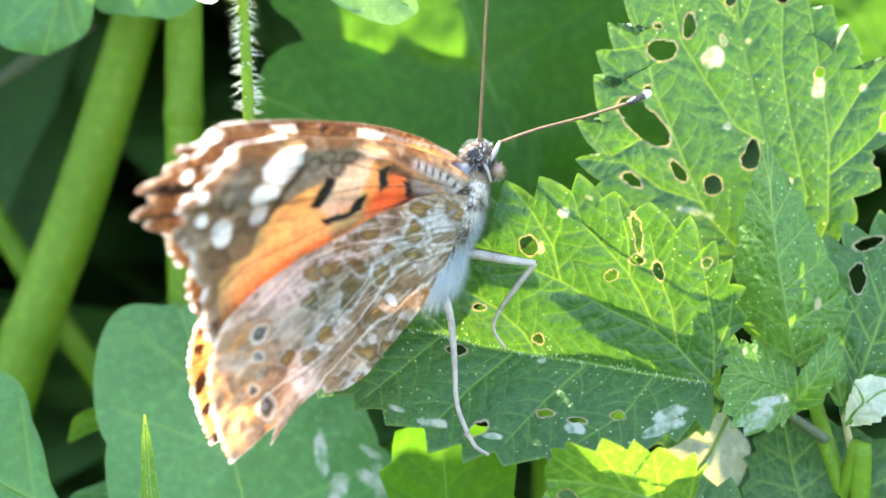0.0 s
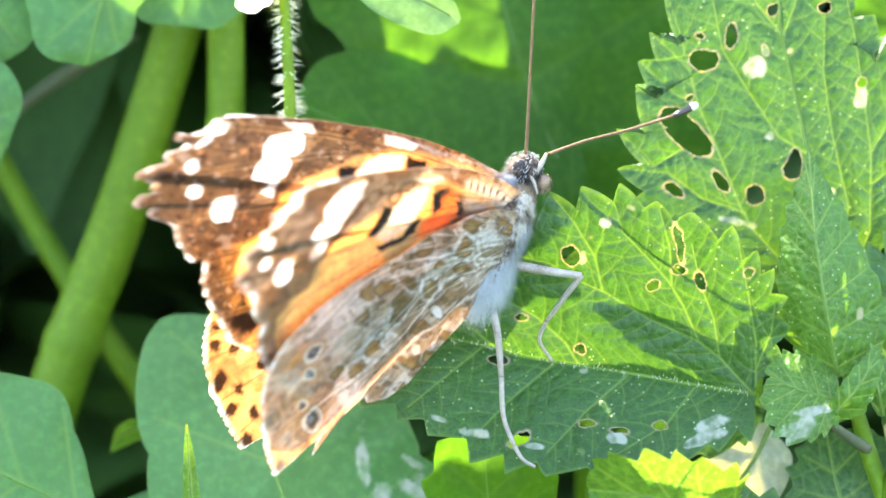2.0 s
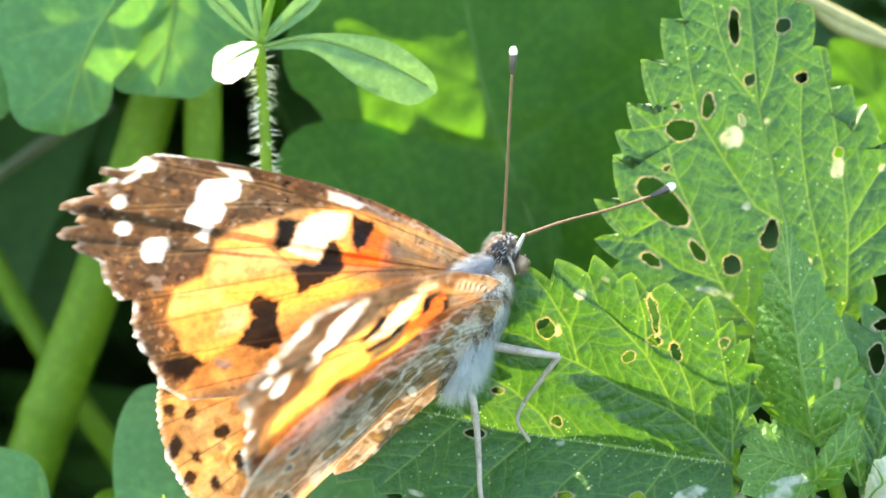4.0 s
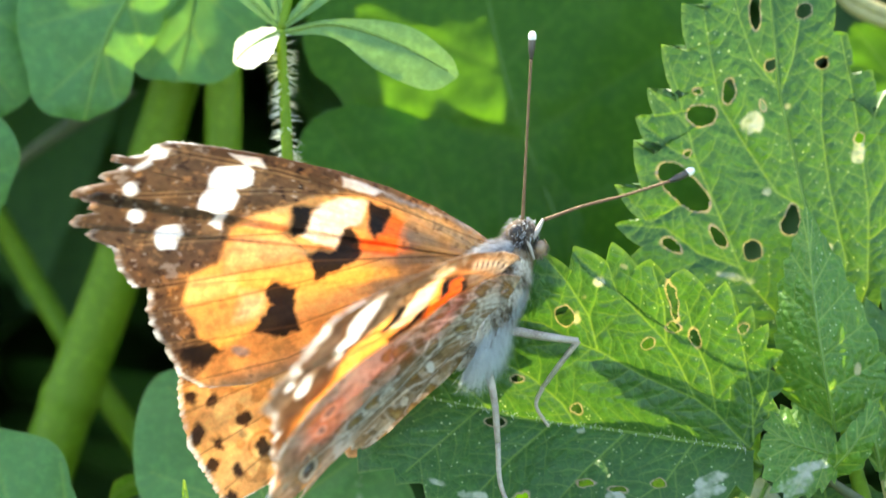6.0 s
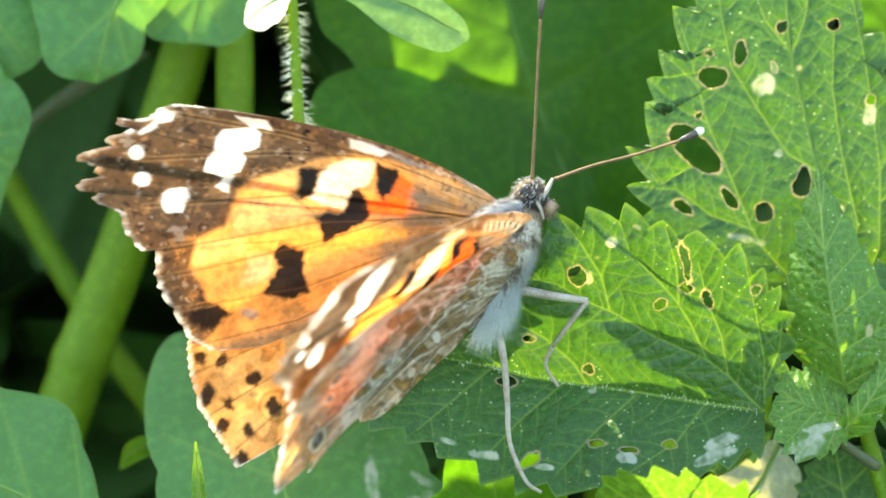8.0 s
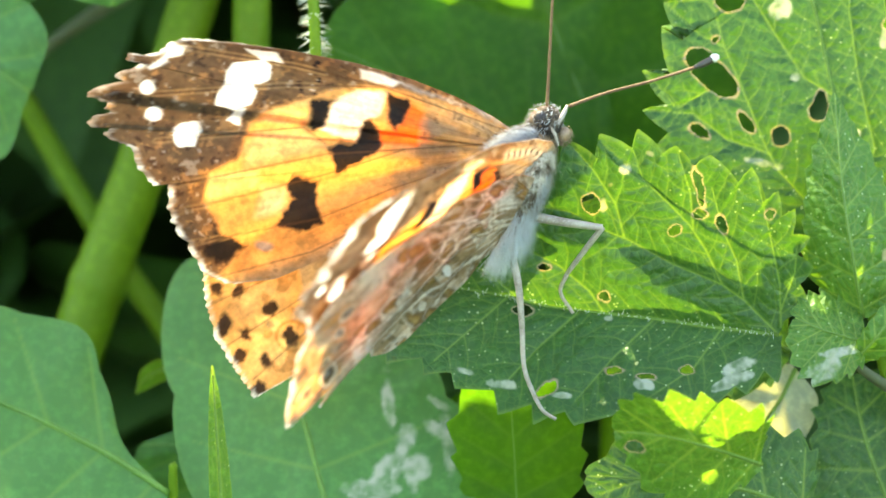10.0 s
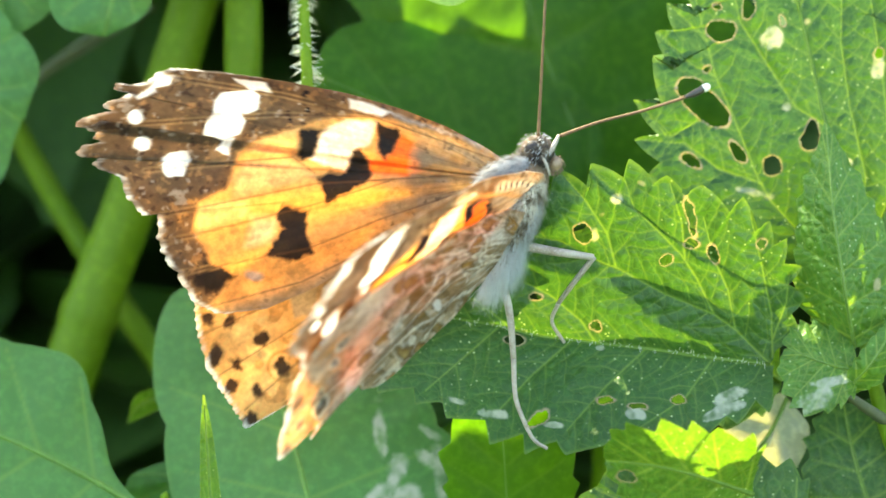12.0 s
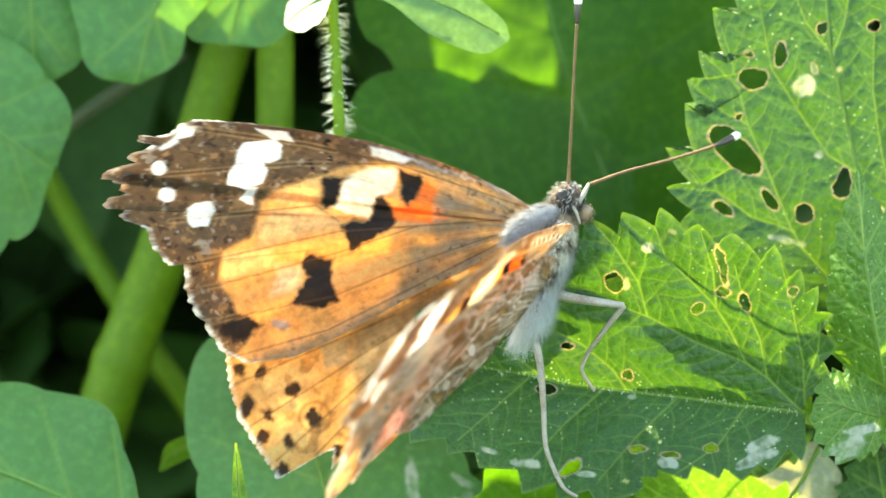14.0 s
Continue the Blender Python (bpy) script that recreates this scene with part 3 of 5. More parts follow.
    leaf("leaf_blade", [(960, 1090, -235), (955, 1000, -205), (950, 910, -170), (940, 780, -130)],
         [(940, 1090, -237), (870, 1010, -210), (850, 900, -165), (880, 810, -138), (936, 782, -132)],
         [(980, 1085, -237), (1060, 1000, -210), (1066, 900, -165), (1020, 815, -138), (944, 782, -132)],
         BROAD, t, teeth_n=(6, 6), bite=16, side=5, rows=90, cols=24, puff=4, rough=4, seed=171)
    leaf("leaf_blade", [(900, 1100, -250), (850, 1010, -290), (830, 930, -310), (860, 830, -330)],
         [(890, 1100, -252), (780, 1010, -300), (770, 910, -320), (855, 830, -332)],
         [(910, 1095, -252), (930, 1010, -290), (930, 910, -320), (865, 830, -332)],
         BROAD, t, side=5, rows=80, cols=16, puff=3, rough=3, seed=175)
    tube("stalk", world_of([(925, 1075, -252), (928, 1120, -258)]).tolist() + [ground_below((930, 1120, -260))], [7, 8, 10], STEM, t, raw=True)

    stalk("dry_grass", "thin yellowish dry stem behind the nettle",
          [(1560, -90, -480), (1620, -40, -480), (1740, 0, -490), (1860, 60, -500)], [12, 12, 13, 13], DRY, "grass")
    t = thing("broad_leaf_plant", ground_below((1760, 300, -600)), "smooth grey-green leaf behind the nettle", "weed")
    leaf("leaf_blade", [(1820, 300, -560), (1740, 180, -540), (1680, 80, -540), (1600, -20, -550)],
         [(1810, 305, -562), (1640, 260, -560), (1560, 120, -555), (1596, -18, -552)],
         [(1830, 295, -562), (1840, 120, -560), (1760, -20, -555), (1604, -24, -552)],
         BROAD, t, side=4, rows=70, cols=20, puff=3, rough=4, seed=177)
    tube("leaf_stalk", world_of([(1820, 302, -562), (1800, 420, -590)]).tolist() + [ground_below((1760, 300, -600))], [9, 10, 12], STEM, t, raw=True)

    # small curled leaf and grass blade
    t = thing("grass_blade", ground_below((440, 1100, -60)), "narrow bright green upright grass blade", "grass")
    leaf("blade", [(438, 1120, -60), (430, 980, -45), (422, 860, -40), (417, 784, -40)],
         [(416, 1120, -40), (411, 980, -25), (411, 860, -30), (415, 783, -39)],
         [(460, 1120, -85), (449, 980, -68), (434, 860, -52), (419, 783, -41)],
         YOUNG, t, side=0, rows=60, cols=8, puff=2, rough=1, seed=71)
    tube("sheath", world_of([(438, 1118, -60)]).tolist() + [ground_below((440, 1100, -60))], [14, 12], STEM, t, raw=True, n=8)
    t = thing("small_leaf_sprout", ground_below((350, 900, -450)), "small curled yellow-green sprout leaf", "weed")
    leaf("leaf_blade", [(372, 795, -450), (335, 790, -440), (300, 805, -440), (282, 832, -445)],
         [(372, 784, -432), (335, 772, -420), (295, 788, -420), (281, 832, -446)],
         [(372, 812, -462), (340, 810, -462), (310, 822, -458), (283, 836, -446)],
         YOUNG, t, side=0, rows=40, cols=8, puff=3, rough=1, seed=73)
    tube("leaf_stalk", world_of([(372, 796, -452), (400, 830, -470)]).tolist() + [ground_below((350, 900, -470))], [5, 5, 6], STEM, t, raw=True)


weeds()


# ---- cleavers ----
def cleavers():
    base = ground_below((640, 900, -480))
    t = thing("cleavers_plant", base, "bristly thin green stem with a whorl of narrow leaves", "weed")
    line = [(588, -12, -215), (592, 60, -215), (597, 150, -215), (601, 240, -216), (606, 340, -218), (615, 520, -260), (640, 900, -470)]
    tube("stalk", world_of(line).tolist() + [base], [10, 10.5, 11, 11.5, 12, 12, 12, 12], STEM, t, raw=True, n=70, sides=8)
    tube("stalk", [(588, -12, -215), (612, -110, -225), (640, -240, -240)], [9, 8, 7], STEM, t, n=20, sides=8)
    leaf("leaf_blade", [(592, -8, -212), (680, -22, -200), (790, 10, -185), (900, 70, -180)],
         [(592, -13, -212), (690, -32, -200), (810, -20, -188), (885, 30, -182), (903, 66, -181)],
         [(592, -3, -212), (680, 2, -205), (760, 60, -190), (850, 95, -183), (900, 74, -181)],
         CLEAVER, t, "pale green narrow leaf", side=0, rows=90, cols=14, puff=4, rough=2, seed=81)
    leaf("leaf_blade", [(586, -10, -210), (555, 5, -195), (525, 25, -185), (505, 46, -180)],
         [(586, -16, -215), (552, -14, -260), (512, 6, -255), (503, 44, -190)],
         [(586, -2, -205), (570, 32, -140), (535, 56, -130), (508, 50, -172)],
         PALE, t, "pale sunlit small leaf", teeth_n=(6, 7), bite=6, side=0, rows=50, cols=10, puff=3, rough=1, seed=83)
    for tip, w, sd in (((470, -130, -230), 16, 85), ((720, -130, -240), 18, 87), ((560, -190, -235), 15, 89)):
        a, b = np.array((588, -14, -213.0)), np.array(tip, float)
        n = np.array([-(b - a)[1], (b - a)[0], 0]) / np.linalg.norm((b - a)[:2])
        leaf("leaf_blade", [a, a + (b - a) * 0.5, b], [a + n * 5, a + (b - a) * 0.6 + n * w, b + n], [a - n * 5, a + (b - a) * 0.6 - n * w, b - n],
             CLEAVER, t, side=0, rows=40, cols=6, puff=2, rough=1, seed=sd)
    # hooked bristles along the stem, one joined part
    rng = np.random.RandomState(8)
    V, F = [], []
    for i in range(150):
        u = rng.uniform(0, 1) ** 0.9
        c = np.array([588 + 14 * u, -5 + 260 * u, -215.0])
        a = rng.choice([rng.normal(0, 0.5), rng.normal(math.pi, 0.5), rng.uniform(0, 6.28)])
        d = np.array([math.cos(a), rng.uniform(-0.5, 0.5), math.sin(a)])
        ln = rng.uniform(9, 24)
        s = c + d * 10
        e = s + d * ln + np.array([0, rng.uniform(0, 6), 0])
        k = np.array([-d[1], d[0], 0.0])
        k /= max(np.linalg.norm(k), 1e-6)
        z = np.array([0, 0, 1.0])
        b = len(V)
        V += [s + k * 1.2, s - k * 1.2 + z, s - z * 1.2, e]
        F += [(b, b + 1, b + 3), (b + 1, b + 2, b + 3), (b + 2, b, b + 3)]
    tagged(sheet("bristles", world_of(V), F, BRISTLE, t, smooth=False), kind="stuff")


cleavers()


# ---- nettle ----
def nettle():
    base = ground_below((1560, 1150, -120))
    t = thing("nettle_plant", base, "green stinging nettle with toothed, insect-bitten leaves", "nettle")
    tube("stalk", world_of([(1572, 590, -225), (1590, 700, -170), (1620, 820, -115), (1655, 920, -110), (1680, 1000, -110)]).tolist() + [base],
         [9, 12, 15, 17, 19, 22], STEM, t, raw=True, n=50, sides=12)
    # leaf on which the butterfly stands
    perch = leaf("leaf_blade", [(1420, 730, -60), (1300, 717, -74), (1200, 703, -80), (1086, 691, -86), (1000, 680, -90), (936, 664, -92), (780, 640, -105), (640, 630, -130)],
         [(1428, 732, -58), (1400, 790, -30), (1290, 845, 0), (1150, 872, 10), (1020, 865, 0), (900, 825, -20), (780, 772, -60), (690, 710, -110), (640, 632, -132)],
         [(1424, 724, -62), (1456, 640, -40), (1440, 560, -15), (1398, 500, 2), (1310, 445, 14), (1214, 412, 15), (1098, 420, 4), (970, 445, -30), (800, 540, -80), (640, 628, -132)],
         NETTLE, t, "large toothed nettle leaf, holed, under the butterfly", teeth_n=(13, 0), bite=(34, 44), side=0, rows=430, cols=120, vein_w=2.3, puff=3.5, seed=101, ladder=40, pleat=6.0,
         cut=(None, [(1430, 705), (1470, 668), (1457, 640), (1482, 610), (1452, 588), (1476, 556), (1444, 552), (1448, 505), (1424, 522), (1417, 474), (1396, 492), (1370, 432), (1348, 462),
                     (1297, 412), (1268, 432), (1236, 396), (1214, 410), (1168, 366), (1160, 402), (1100, 375), (1098, 420), (1040, 385), (1030, 428), (980, 402), (965, 446),
                     (915, 440), (900, 485), (840, 490), (820, 530), (740, 550), (720, 592), (660, 620)]),
         veins=[[(1418, 728), (1360, 670), (1320, 642), (1230, 605), (1150, 562), (1105, 545), (1050, 515), (960, 500)], [(1320, 642), (1290, 580), (1262, 538), (1225, 500), (1178, 455), (1160, 405)],
                [(1358, 668), (1345, 600), (1320, 545), (1300, 470)], [(1424, 716), (1422, 640), (1405, 560), (1380, 450)], [(1422, 690), (1448, 620), (1452, 570)],
                [(1110, 692), (1085, 655), (1030, 610), (960, 575), (900, 550)], [(1146, 560), (1130, 500), (1090, 440), (1050, 395)], [(1268, 545), (1262, 480), (1240, 410)], [(960, 668), (900, 620), (820, 590)],
                [(1320, 718), (1270, 790), (1180, 850)], [(1200, 703), (1130, 770), (1060, 850)], [(1070, 688), (1000, 750), (930, 825)], [(940, 665), (890, 710), (810, 780)]],
         holes=[(1088, 500, 17, 14, 20), (1112, 666, 11, 8, 30), (965, 690, 16, 7, 0), (1011, 826, 20, 9, -35), (1258, 790, 12, 8, 0), (1236, 545, 9, 8, 0), (1185, 808, 16, 6, 0),
                (1130, 795, 14, 6, 0), (1318, 535, 10, 17, -20), (1278, 470, 8, 34, -12), (1280, 518, 14, 9, 0), (1004, 612, 10, 6, 0), (1405, 518, 9, 8, 0)],
         stains_glints=[(870, 800, 18, 7, 20), (935, 822, 22, 9, 10), (1035, 840, 18, 5, 0), (1185, 818, 16, 9, 0), (1355, 785, 30, 10, -20), (1340, 812, 40, 10, -25), (1118, 702, 10, 6, 0), (1146, 440, 9, 9, 0)], pivot=(1420, 730, -60))
    # slim leaf added close beneath it, hidden, to cast a shaded patch on it
    leaf("leaf_blade", [(1450, 650, -112), (1340, 560, -96), (1220, 490, -84), (1075, 432, -84)],
         [(1446, 656, -112), (1310, 600, -100), (1180, 540, -90), (1110, 480, -86), (1073, 434, -84)],
         [(1454, 644, -112), (1370, 545, -96), (1260, 486, -84), (1150, 446, -82), (1078, 430, -84)],
         NETTLE, t, "slim nettle leaf added beneath the large one to shade it", teeth_n=(9, 9), bite=8, side=5, rows=90, cols=20, puff=3, rough=2, seed=103)
    # broad shaded leaf further down, seen through the holes
    leaf("leaf_blade", [(1440, 760, -170), (1320, 690, -150), (1180, 640, -140), (1010, 600, -140)],
         [(1440, 772, -172), (1360, 830, -150), (1200, 830, -140), (1060, 740, -140), (1006, 604, -142)],
         [(1440, 750, -172), (1400, 600, -150), (1250, 500, -135), (1090, 490, -135), (1006, 596, -142)],
         NETTLE, t, "shaded nettle leaf below the large one", teeth_n=(9, 9), bite=20, side=5, rows=90, cols=24, puff=5, seed=105)
    # leaf reaching up behind it
    leaf("leaf_blade", [(1572, 590, -215), (1545, 420, -205), (1516, 298, -195), (1491, 185, -190), (1471, 95, -188), (1462, 0, -190), (1450, -110, -195), (1420, -300, -215)],
         [(1560, 592, -217), (1420, 560, -200), (1300, 480, -185), (1235, 395, -170), (1232, 320, -160), (1252, 225, -155), (1262, 150, -155), (1290, 85, -158), (1315, 10, -165), (1345, -70, -175), (1380, -180, -190), (1418, -302, -216)],
         [(1584, 590, -217), (1650, 500, -215), (1660, 430, -205), (1705, 330, -195), (1722, 230, -190), (1700, 165, -185), (1650, 110, -180), (1600, 50, -180), (1560, -20, -185), (1530, -120, -190), (1480, -230, -205), (1424, -302, -216)],
         NETTLE, t, "tall toothed nettle leaf riddled with holes", side=0, rows=430, cols=120, vein_w=2.3, puff=3, seed=121, ladder=44, pleat=9.0,
         cut=([(1420, 565), (1372, 560), (1330, 505), (1270, 482), (1262, 430), (1200, 400), (1226, 372), (1178, 331), (1224, 326), (1177, 260), (1228, 272), (1212, 182), (1250, 212),
               (1214, 139), (1250, 142), (1236, 88), (1288, 114), (1261, 11), (1308, 26), (1298, -62), (1340, -48), (1330, -140), (1372, -140), (1375, -225), (1404, -235)],
              [(1650, 470), (1680, 440), (1672, 400), (1722, 380), (1706, 318), (1760, 280), (1722, 240), (1752, 140), (1697, 175), (1664, 92), (1640, 150), (1636, 58), (1600, 68), (1592, -6), (1566, -10), (1568, -80), (1535, -90), (1530, -170), (1496, -180)]),
         veins=[[(1565, 560), (1520, 535), (1465, 490), (1420, 440), (1398, 400), (1370, 330), (1345, 270), (1323, 220), (1305, 150), (1290, 90), (1266, 20)],
                [(1516, 306), (1466, 276), (1415, 200), (1366, 123), (1350, 40), (1330, -90)], [(1471, 95), (1426, 40), (1401, -30), (1380, -130)], [(1474, 95), (1494, 45), (1506, -25), (1500, -120)],
                [(1580, 570), (1628, 440), (1629, 303), (1619, 223), (1609, 153), (1599, 93), (1580, 0)], [(1565, 520), (1590, 400), (1560, 270), (1545, 160), (1548, 40)],
                [(1405, 410), (1330, 385), (1270, 340), (1186, 332)], [(1350, 290), (1290, 300), (1240, 330), (1182, 264)], [(1323, 220), (1280, 200), (1218, 142)], [(1310, 160), (1280, 130), (1240, 92)],
                [(1629, 303), (1680, 220), (1740, 150)], [(1630, 360), (1680, 320), (1720, 280)]],
         stains_glints=[(1423, 152, 17, 18, -30), (1612, 200, 12, 28, 5), (1388, 425, 30, 8, 15), (1450, 275, 9, 9, 0), (1559, 373, 9, 9, 0), (1690, 205, 6, 6, 0)],
         holes=[(1303, 268, 60, 26, 42), (1335, 140, 28, 19, -8), (1383, 95, 10, 22, 8), (1425, 378, 17, 16, 0), (1491, 325, 14, 26, 8), (1282, 368, 19, 9, 35), (1325, 97, 8, 6, 0), (1362, 355, 12, 20, -25),
                (1441, 122, 6, 11, 0), (1455, 50, 12, 11, 0), (1548, 45, 11, 10, 0), (1426, -45, 11, 32, -5), (1516, -45, 14, 13, 0), (1612, 180, 8, 12, 0), (1305, 205, 5, 6, 0), (1729, 268, 10, 18, 0), (1714, 338, 6, 8, 0)])
    # narrow leaf in front
    leaf("leaf_blade", [(1570, 700, -60), (1552, 600, -20), (1532, 460, -20), (1519, 302, -70)],
         [(1562, 702, -62), (1488, 640, -85), (1468, 560, -85), (1476, 440, -80), (1517, 302, -72)],
         [(1578, 700, -62), (1650, 640, -85), (1648, 560, -85), (1590, 430, -80), (1521, 302, -72)],
         YOUNG, t, "narrow upright folded nettle leaf", teeth_n=(10, 10), bite=13, side=6, rows=220, cols=50, puff=6, vein_w=2.4, seed=131, ladder=22, pleat=5.0)
    # side leaf
    leaf("leaf_blade", [(1655, 790, -90), (1690, 700, -90), (1730, 590, -100), (1780, 470, -130)],
         [(1648, 785, -92), (1640, 690, -95), (1640, 590, -100), (1690, 490, -120), (1778, 448, -132)],
         [(1662, 795, -92), (1770, 770, -95), (1840, 680, -110), (1850, 560, -125), (1782, 448, -132)],
         NETTLE, t, "toothed nettle side leaf", side=5, rows=200, cols=70, puff=8, seed=141, ladder=40, pleat=8.0, teeth_n=(0, 9), bite=22,
         cut=([(1642, 700), (1612, 660), (1640, 630), (1604, 552), (1640, 585), (1622, 460), (1664, 515), (1650, 440), (1700, 468), (1720, 420), (1740, 450)], None),
         holes=[(1681, 543, 15, 24, 0), (1700, 480, 26, 10, -20)])
    # young leaves at the shoot tip: a folded crinkled one and a yellow one
    leaf("leaf_blade", [(1585, 745, -40), (1545, 735, -25), (1500, 722, 0), (1450, 700, -20)],
         [(1580, 742, -42), (1560, 690, -60), (1520, 668, -60), (1470, 660, -50), (1442, 694, -24)],
         [(1582, 752, -40), (1560, 785, 20), (1510, 812, 30), (1470, 800, 20), (1438, 745, 5), (1444, 704, -18)],
         YOUNG, t, "small crinkled young nettle leaf", teeth_n=(8, 9), bite=16, side=6, rows=170, cols=60, puff=8, rough=4, seed=151, ladder=18, vein_w=1.8, pleat=7.0,
         # whitish glare on the crinkled blade, painted as two pale patches
         stains_glints=[(1500, 795, 34, 20, -20), (1530, 760, 40, 9, -10)])
    leaf("leaf_blade", [(1550, 780, -20), (1590, 740, 12), (1618, 700, 14), (1640, 655, -10)],
         [(1545, 776, -22), (1570, 725, 5), (1600, 685, 5), (1636, 648, -12)],
         [(1554, 786, -22), (1612, 762, -5), (1640, 712, -5), (1646, 655, -12)],
         YOUNG, t, "small yellowish young nettle leaf", teeth_n=(7, 7), bite=9, side=5, rows=110, cols=26, puff=4, seed=153, vein_w=2.0, pleat=4.0)
    leaf("leaf_blade", [(1650, 770, -60), (1640, 720, -50), (1632, 680, -50), (1628, 640, -60)],
         [(1642, 770, -62), (1618, 720, -55), (1618, 680, -55), (1626, 640, -62)],
         [(1656, 770, -62), (1660, 720, -55), (1650, 680, -55), (1630, 640, -62)],
         YOUNG, t, "upright young nettle leaf", teeth_n=(5, 5), bite=8, side=4, rows=60, cols=16, puff=3, seed=157)
    for mid, wide, sd in ((((1665, 800, -40), (1690, 770, -15), (1720, 745, -10), (1765, 735, -20)), 34, 155), (((1660, 802, -40), (1675, 780, -10), (1690, 760, -5), (1668, 722, -10)), 22, 159)):
        m = np.array(mid, float)
        n = np.array([0.55, 0.83, 0.0]) * wide
        leaf("leaf_blade", m, [m[0] - n * 0.2, m[1] - n, m[2] - n, m[3] - n * 0.1], [m[0] + n * 0.2, m[1] + n, m[2] + n, m[3] + n * 0.1],
             WOOLLY, t, "crumpled whitish woolly young leaf", teeth_n=(6, 6), bite=9, side=4, rows=100, cols=30, puff=8, rough=9, seed=sd, ladder=16, pleat=6.0)
    tube("leaf_stalk", [(1540, 770, -60), (1580, 800, -80), (1625, 830, -105)], [7, 9, 11], DARK_STEM, t, "brownish leaf stalk", n=16, sides=8)
    tube("leaf_stalk", [(1655, 785, -90), (1672, 860, -100), (1690, 950, -110)], [6, 8, 9], DRY, t, "brownish leaf stalk", n=16, sides=8)
    # low leaves
    leaf("leaf_blade", [(1390, 960, 70), (1300, 930, 150), (1220, 910, 165), (1130, 900, 140)],
         [(1390, 970, 68), (1300, 1020, 90), (1200, 1000, 100), (1126, 905, 138)],
         [(1390, 945, 72), (1390, 880, 170), (1300, 850, 225), (1210, 850, 230), (1150, 850, 205), (1126, 895, 140)],
         YOUNG, t, "low bright nettle leaf with spots", teeth_n=(7, 9), bite=26, side=4, rows=120, cols=30, puff=5, seed=161, ladder=36,
         holes=[(1165, 930, 18, 9, 10)])
    leaf("leaf_blade", [(1480, 1060, -60), (1380, 1010, -40), (1250, 990, -40), (1080, 980, -70)],
         [(1480, 1080, -62), (1360, 1120, -60), (1200, 1100, -60), (1076, 990, -72)],
         [(1480, 1040, -62), (1470, 930, -60), (1330, 900, -55), (1180, 910, -55), (1076, 972, -72)],
         NETTLE, t, "low toothed nettle leaf", teeth_n=(9, 10), bite=26, side=5, rows=120, cols=30, puff=5, seed=163, ladder=42)
    leaf("leaf_blade", [(1640, 1080, -140), (1600, 990, -150), (1570, 900, -160), (1550, 800, -190)],
         [(1620, 1090, -142), (1490, 1030, -160), (1490, 900, -165), (1516, 810, -190)],
         [(1660, 1080, -142), (1780, 960, -160), (1740, 850, -170), (1600, 790, -190)],
         NETTLE, t, "low shaded nettle leaf", teeth_n=(8, 8), bite=22, side=5, rows=100, cols=30, puff=5, seed=165, ladder=42)
    leaf("leaf_blade", [(1450, 790, -200), (1420, 850, -190), (1380, 900, -190), (1330, 950, -200)],
         [(1442, 780, -202), (1360, 800, -200), (1330, 870, -200), (1326, 948, -202)],
         [(1460, 800, -202), (1490, 850, -200), (1450, 930, -200), (1336, 954, -202)],
         WOOLLY, t, "pale grey-green woolly leaf", side=4, rows=70, cols=20, puff=4, seed=167)
    return perch


LEAF = nettle()


def stinging_hairs(mid, parent, seed, count=120):
    """Fine pale hairs standing along a midrib and over the blade next to it, one joined part."""
    rng = np.random.RandomState(seed)
    m = even(mid, 200)
    V, F = [], []
    for i in range(count):
        p = m[rng.randint(2, 196)] + np.array([0, rng.normal(0, 2.0), 3.0])
        e = p + np.array([rng.uniform(-0.5, 0.5), rng.choice([-1, 1]) * rng.uniform(0.4, 1.0), rng.uniform(0.3, 1.0)]) * rng.uniform(5, 12)
        b = len(V)
        V += [p + (0.9, 0, 0), p - (0.9, 0, 0), p + (0, 0, 0.9), e]
        F += [(b, b + 1, b + 3), (b + 1, b + 2, b + 3), (b + 2, b, b + 3)]
    tagged(sheet("stinging_hairs", world_of(V), F, BRISTLE, parent, "fine pale stinging hairs", smooth=False), kind="stuff")


stinging_hairs([(1420, 730, -60), (1236, 707, -78), (1086, 690, -86), (936, 664, -92), (780, 640, -105)], LEAF, 91)


# ---- butterfly ----
# The body axis runs up to the head; the closed wings lean out of the plan.
HINGE = np.array([985.0, 405.0, 0.0])
AXIS = np.array([0.49, -0.872])
BACK = np.array([-0.872, -0.49])


def wing_frame():
    """The butterfly's own frame: x over the back, y to the head, z away from the plan."""
    o = place([HINGE])[0]
    m = Matrix(((BACK[0], AXIS[0], 0, o[0]), (-BACK[1], -AXIS[1], 0, o[1]), (0, 0, -1, o[2]), (0, 0, 0, 1)))
    return PLAN @ m


def inside(xy, pts, soft=5.0, warp=None):
    """1 inside a closed outline, 0 outside, with a soft edge."""
    q = xy if warp is None else xy + warp
    p = np.asarray(pts, float)
    d, _ = line_distance(q, np.vstack([p, p[:1]]))
    x, y = q[:, 0], q[:, 1]
    c = np.zeros(len(q), bool)
    for i in range(len(p)):
        (x1, y1), (x2, y2) = p[i], p[i - 1]
        if y1 != y2:
            c ^= ((y1 > y) != (y2 > y)) & (x < (x2 - x1) * (y - y1) / (y2 - y1) + x1)
    return np.clip(0.5 + np.where(c, d, -d) / soft, 0, 1)


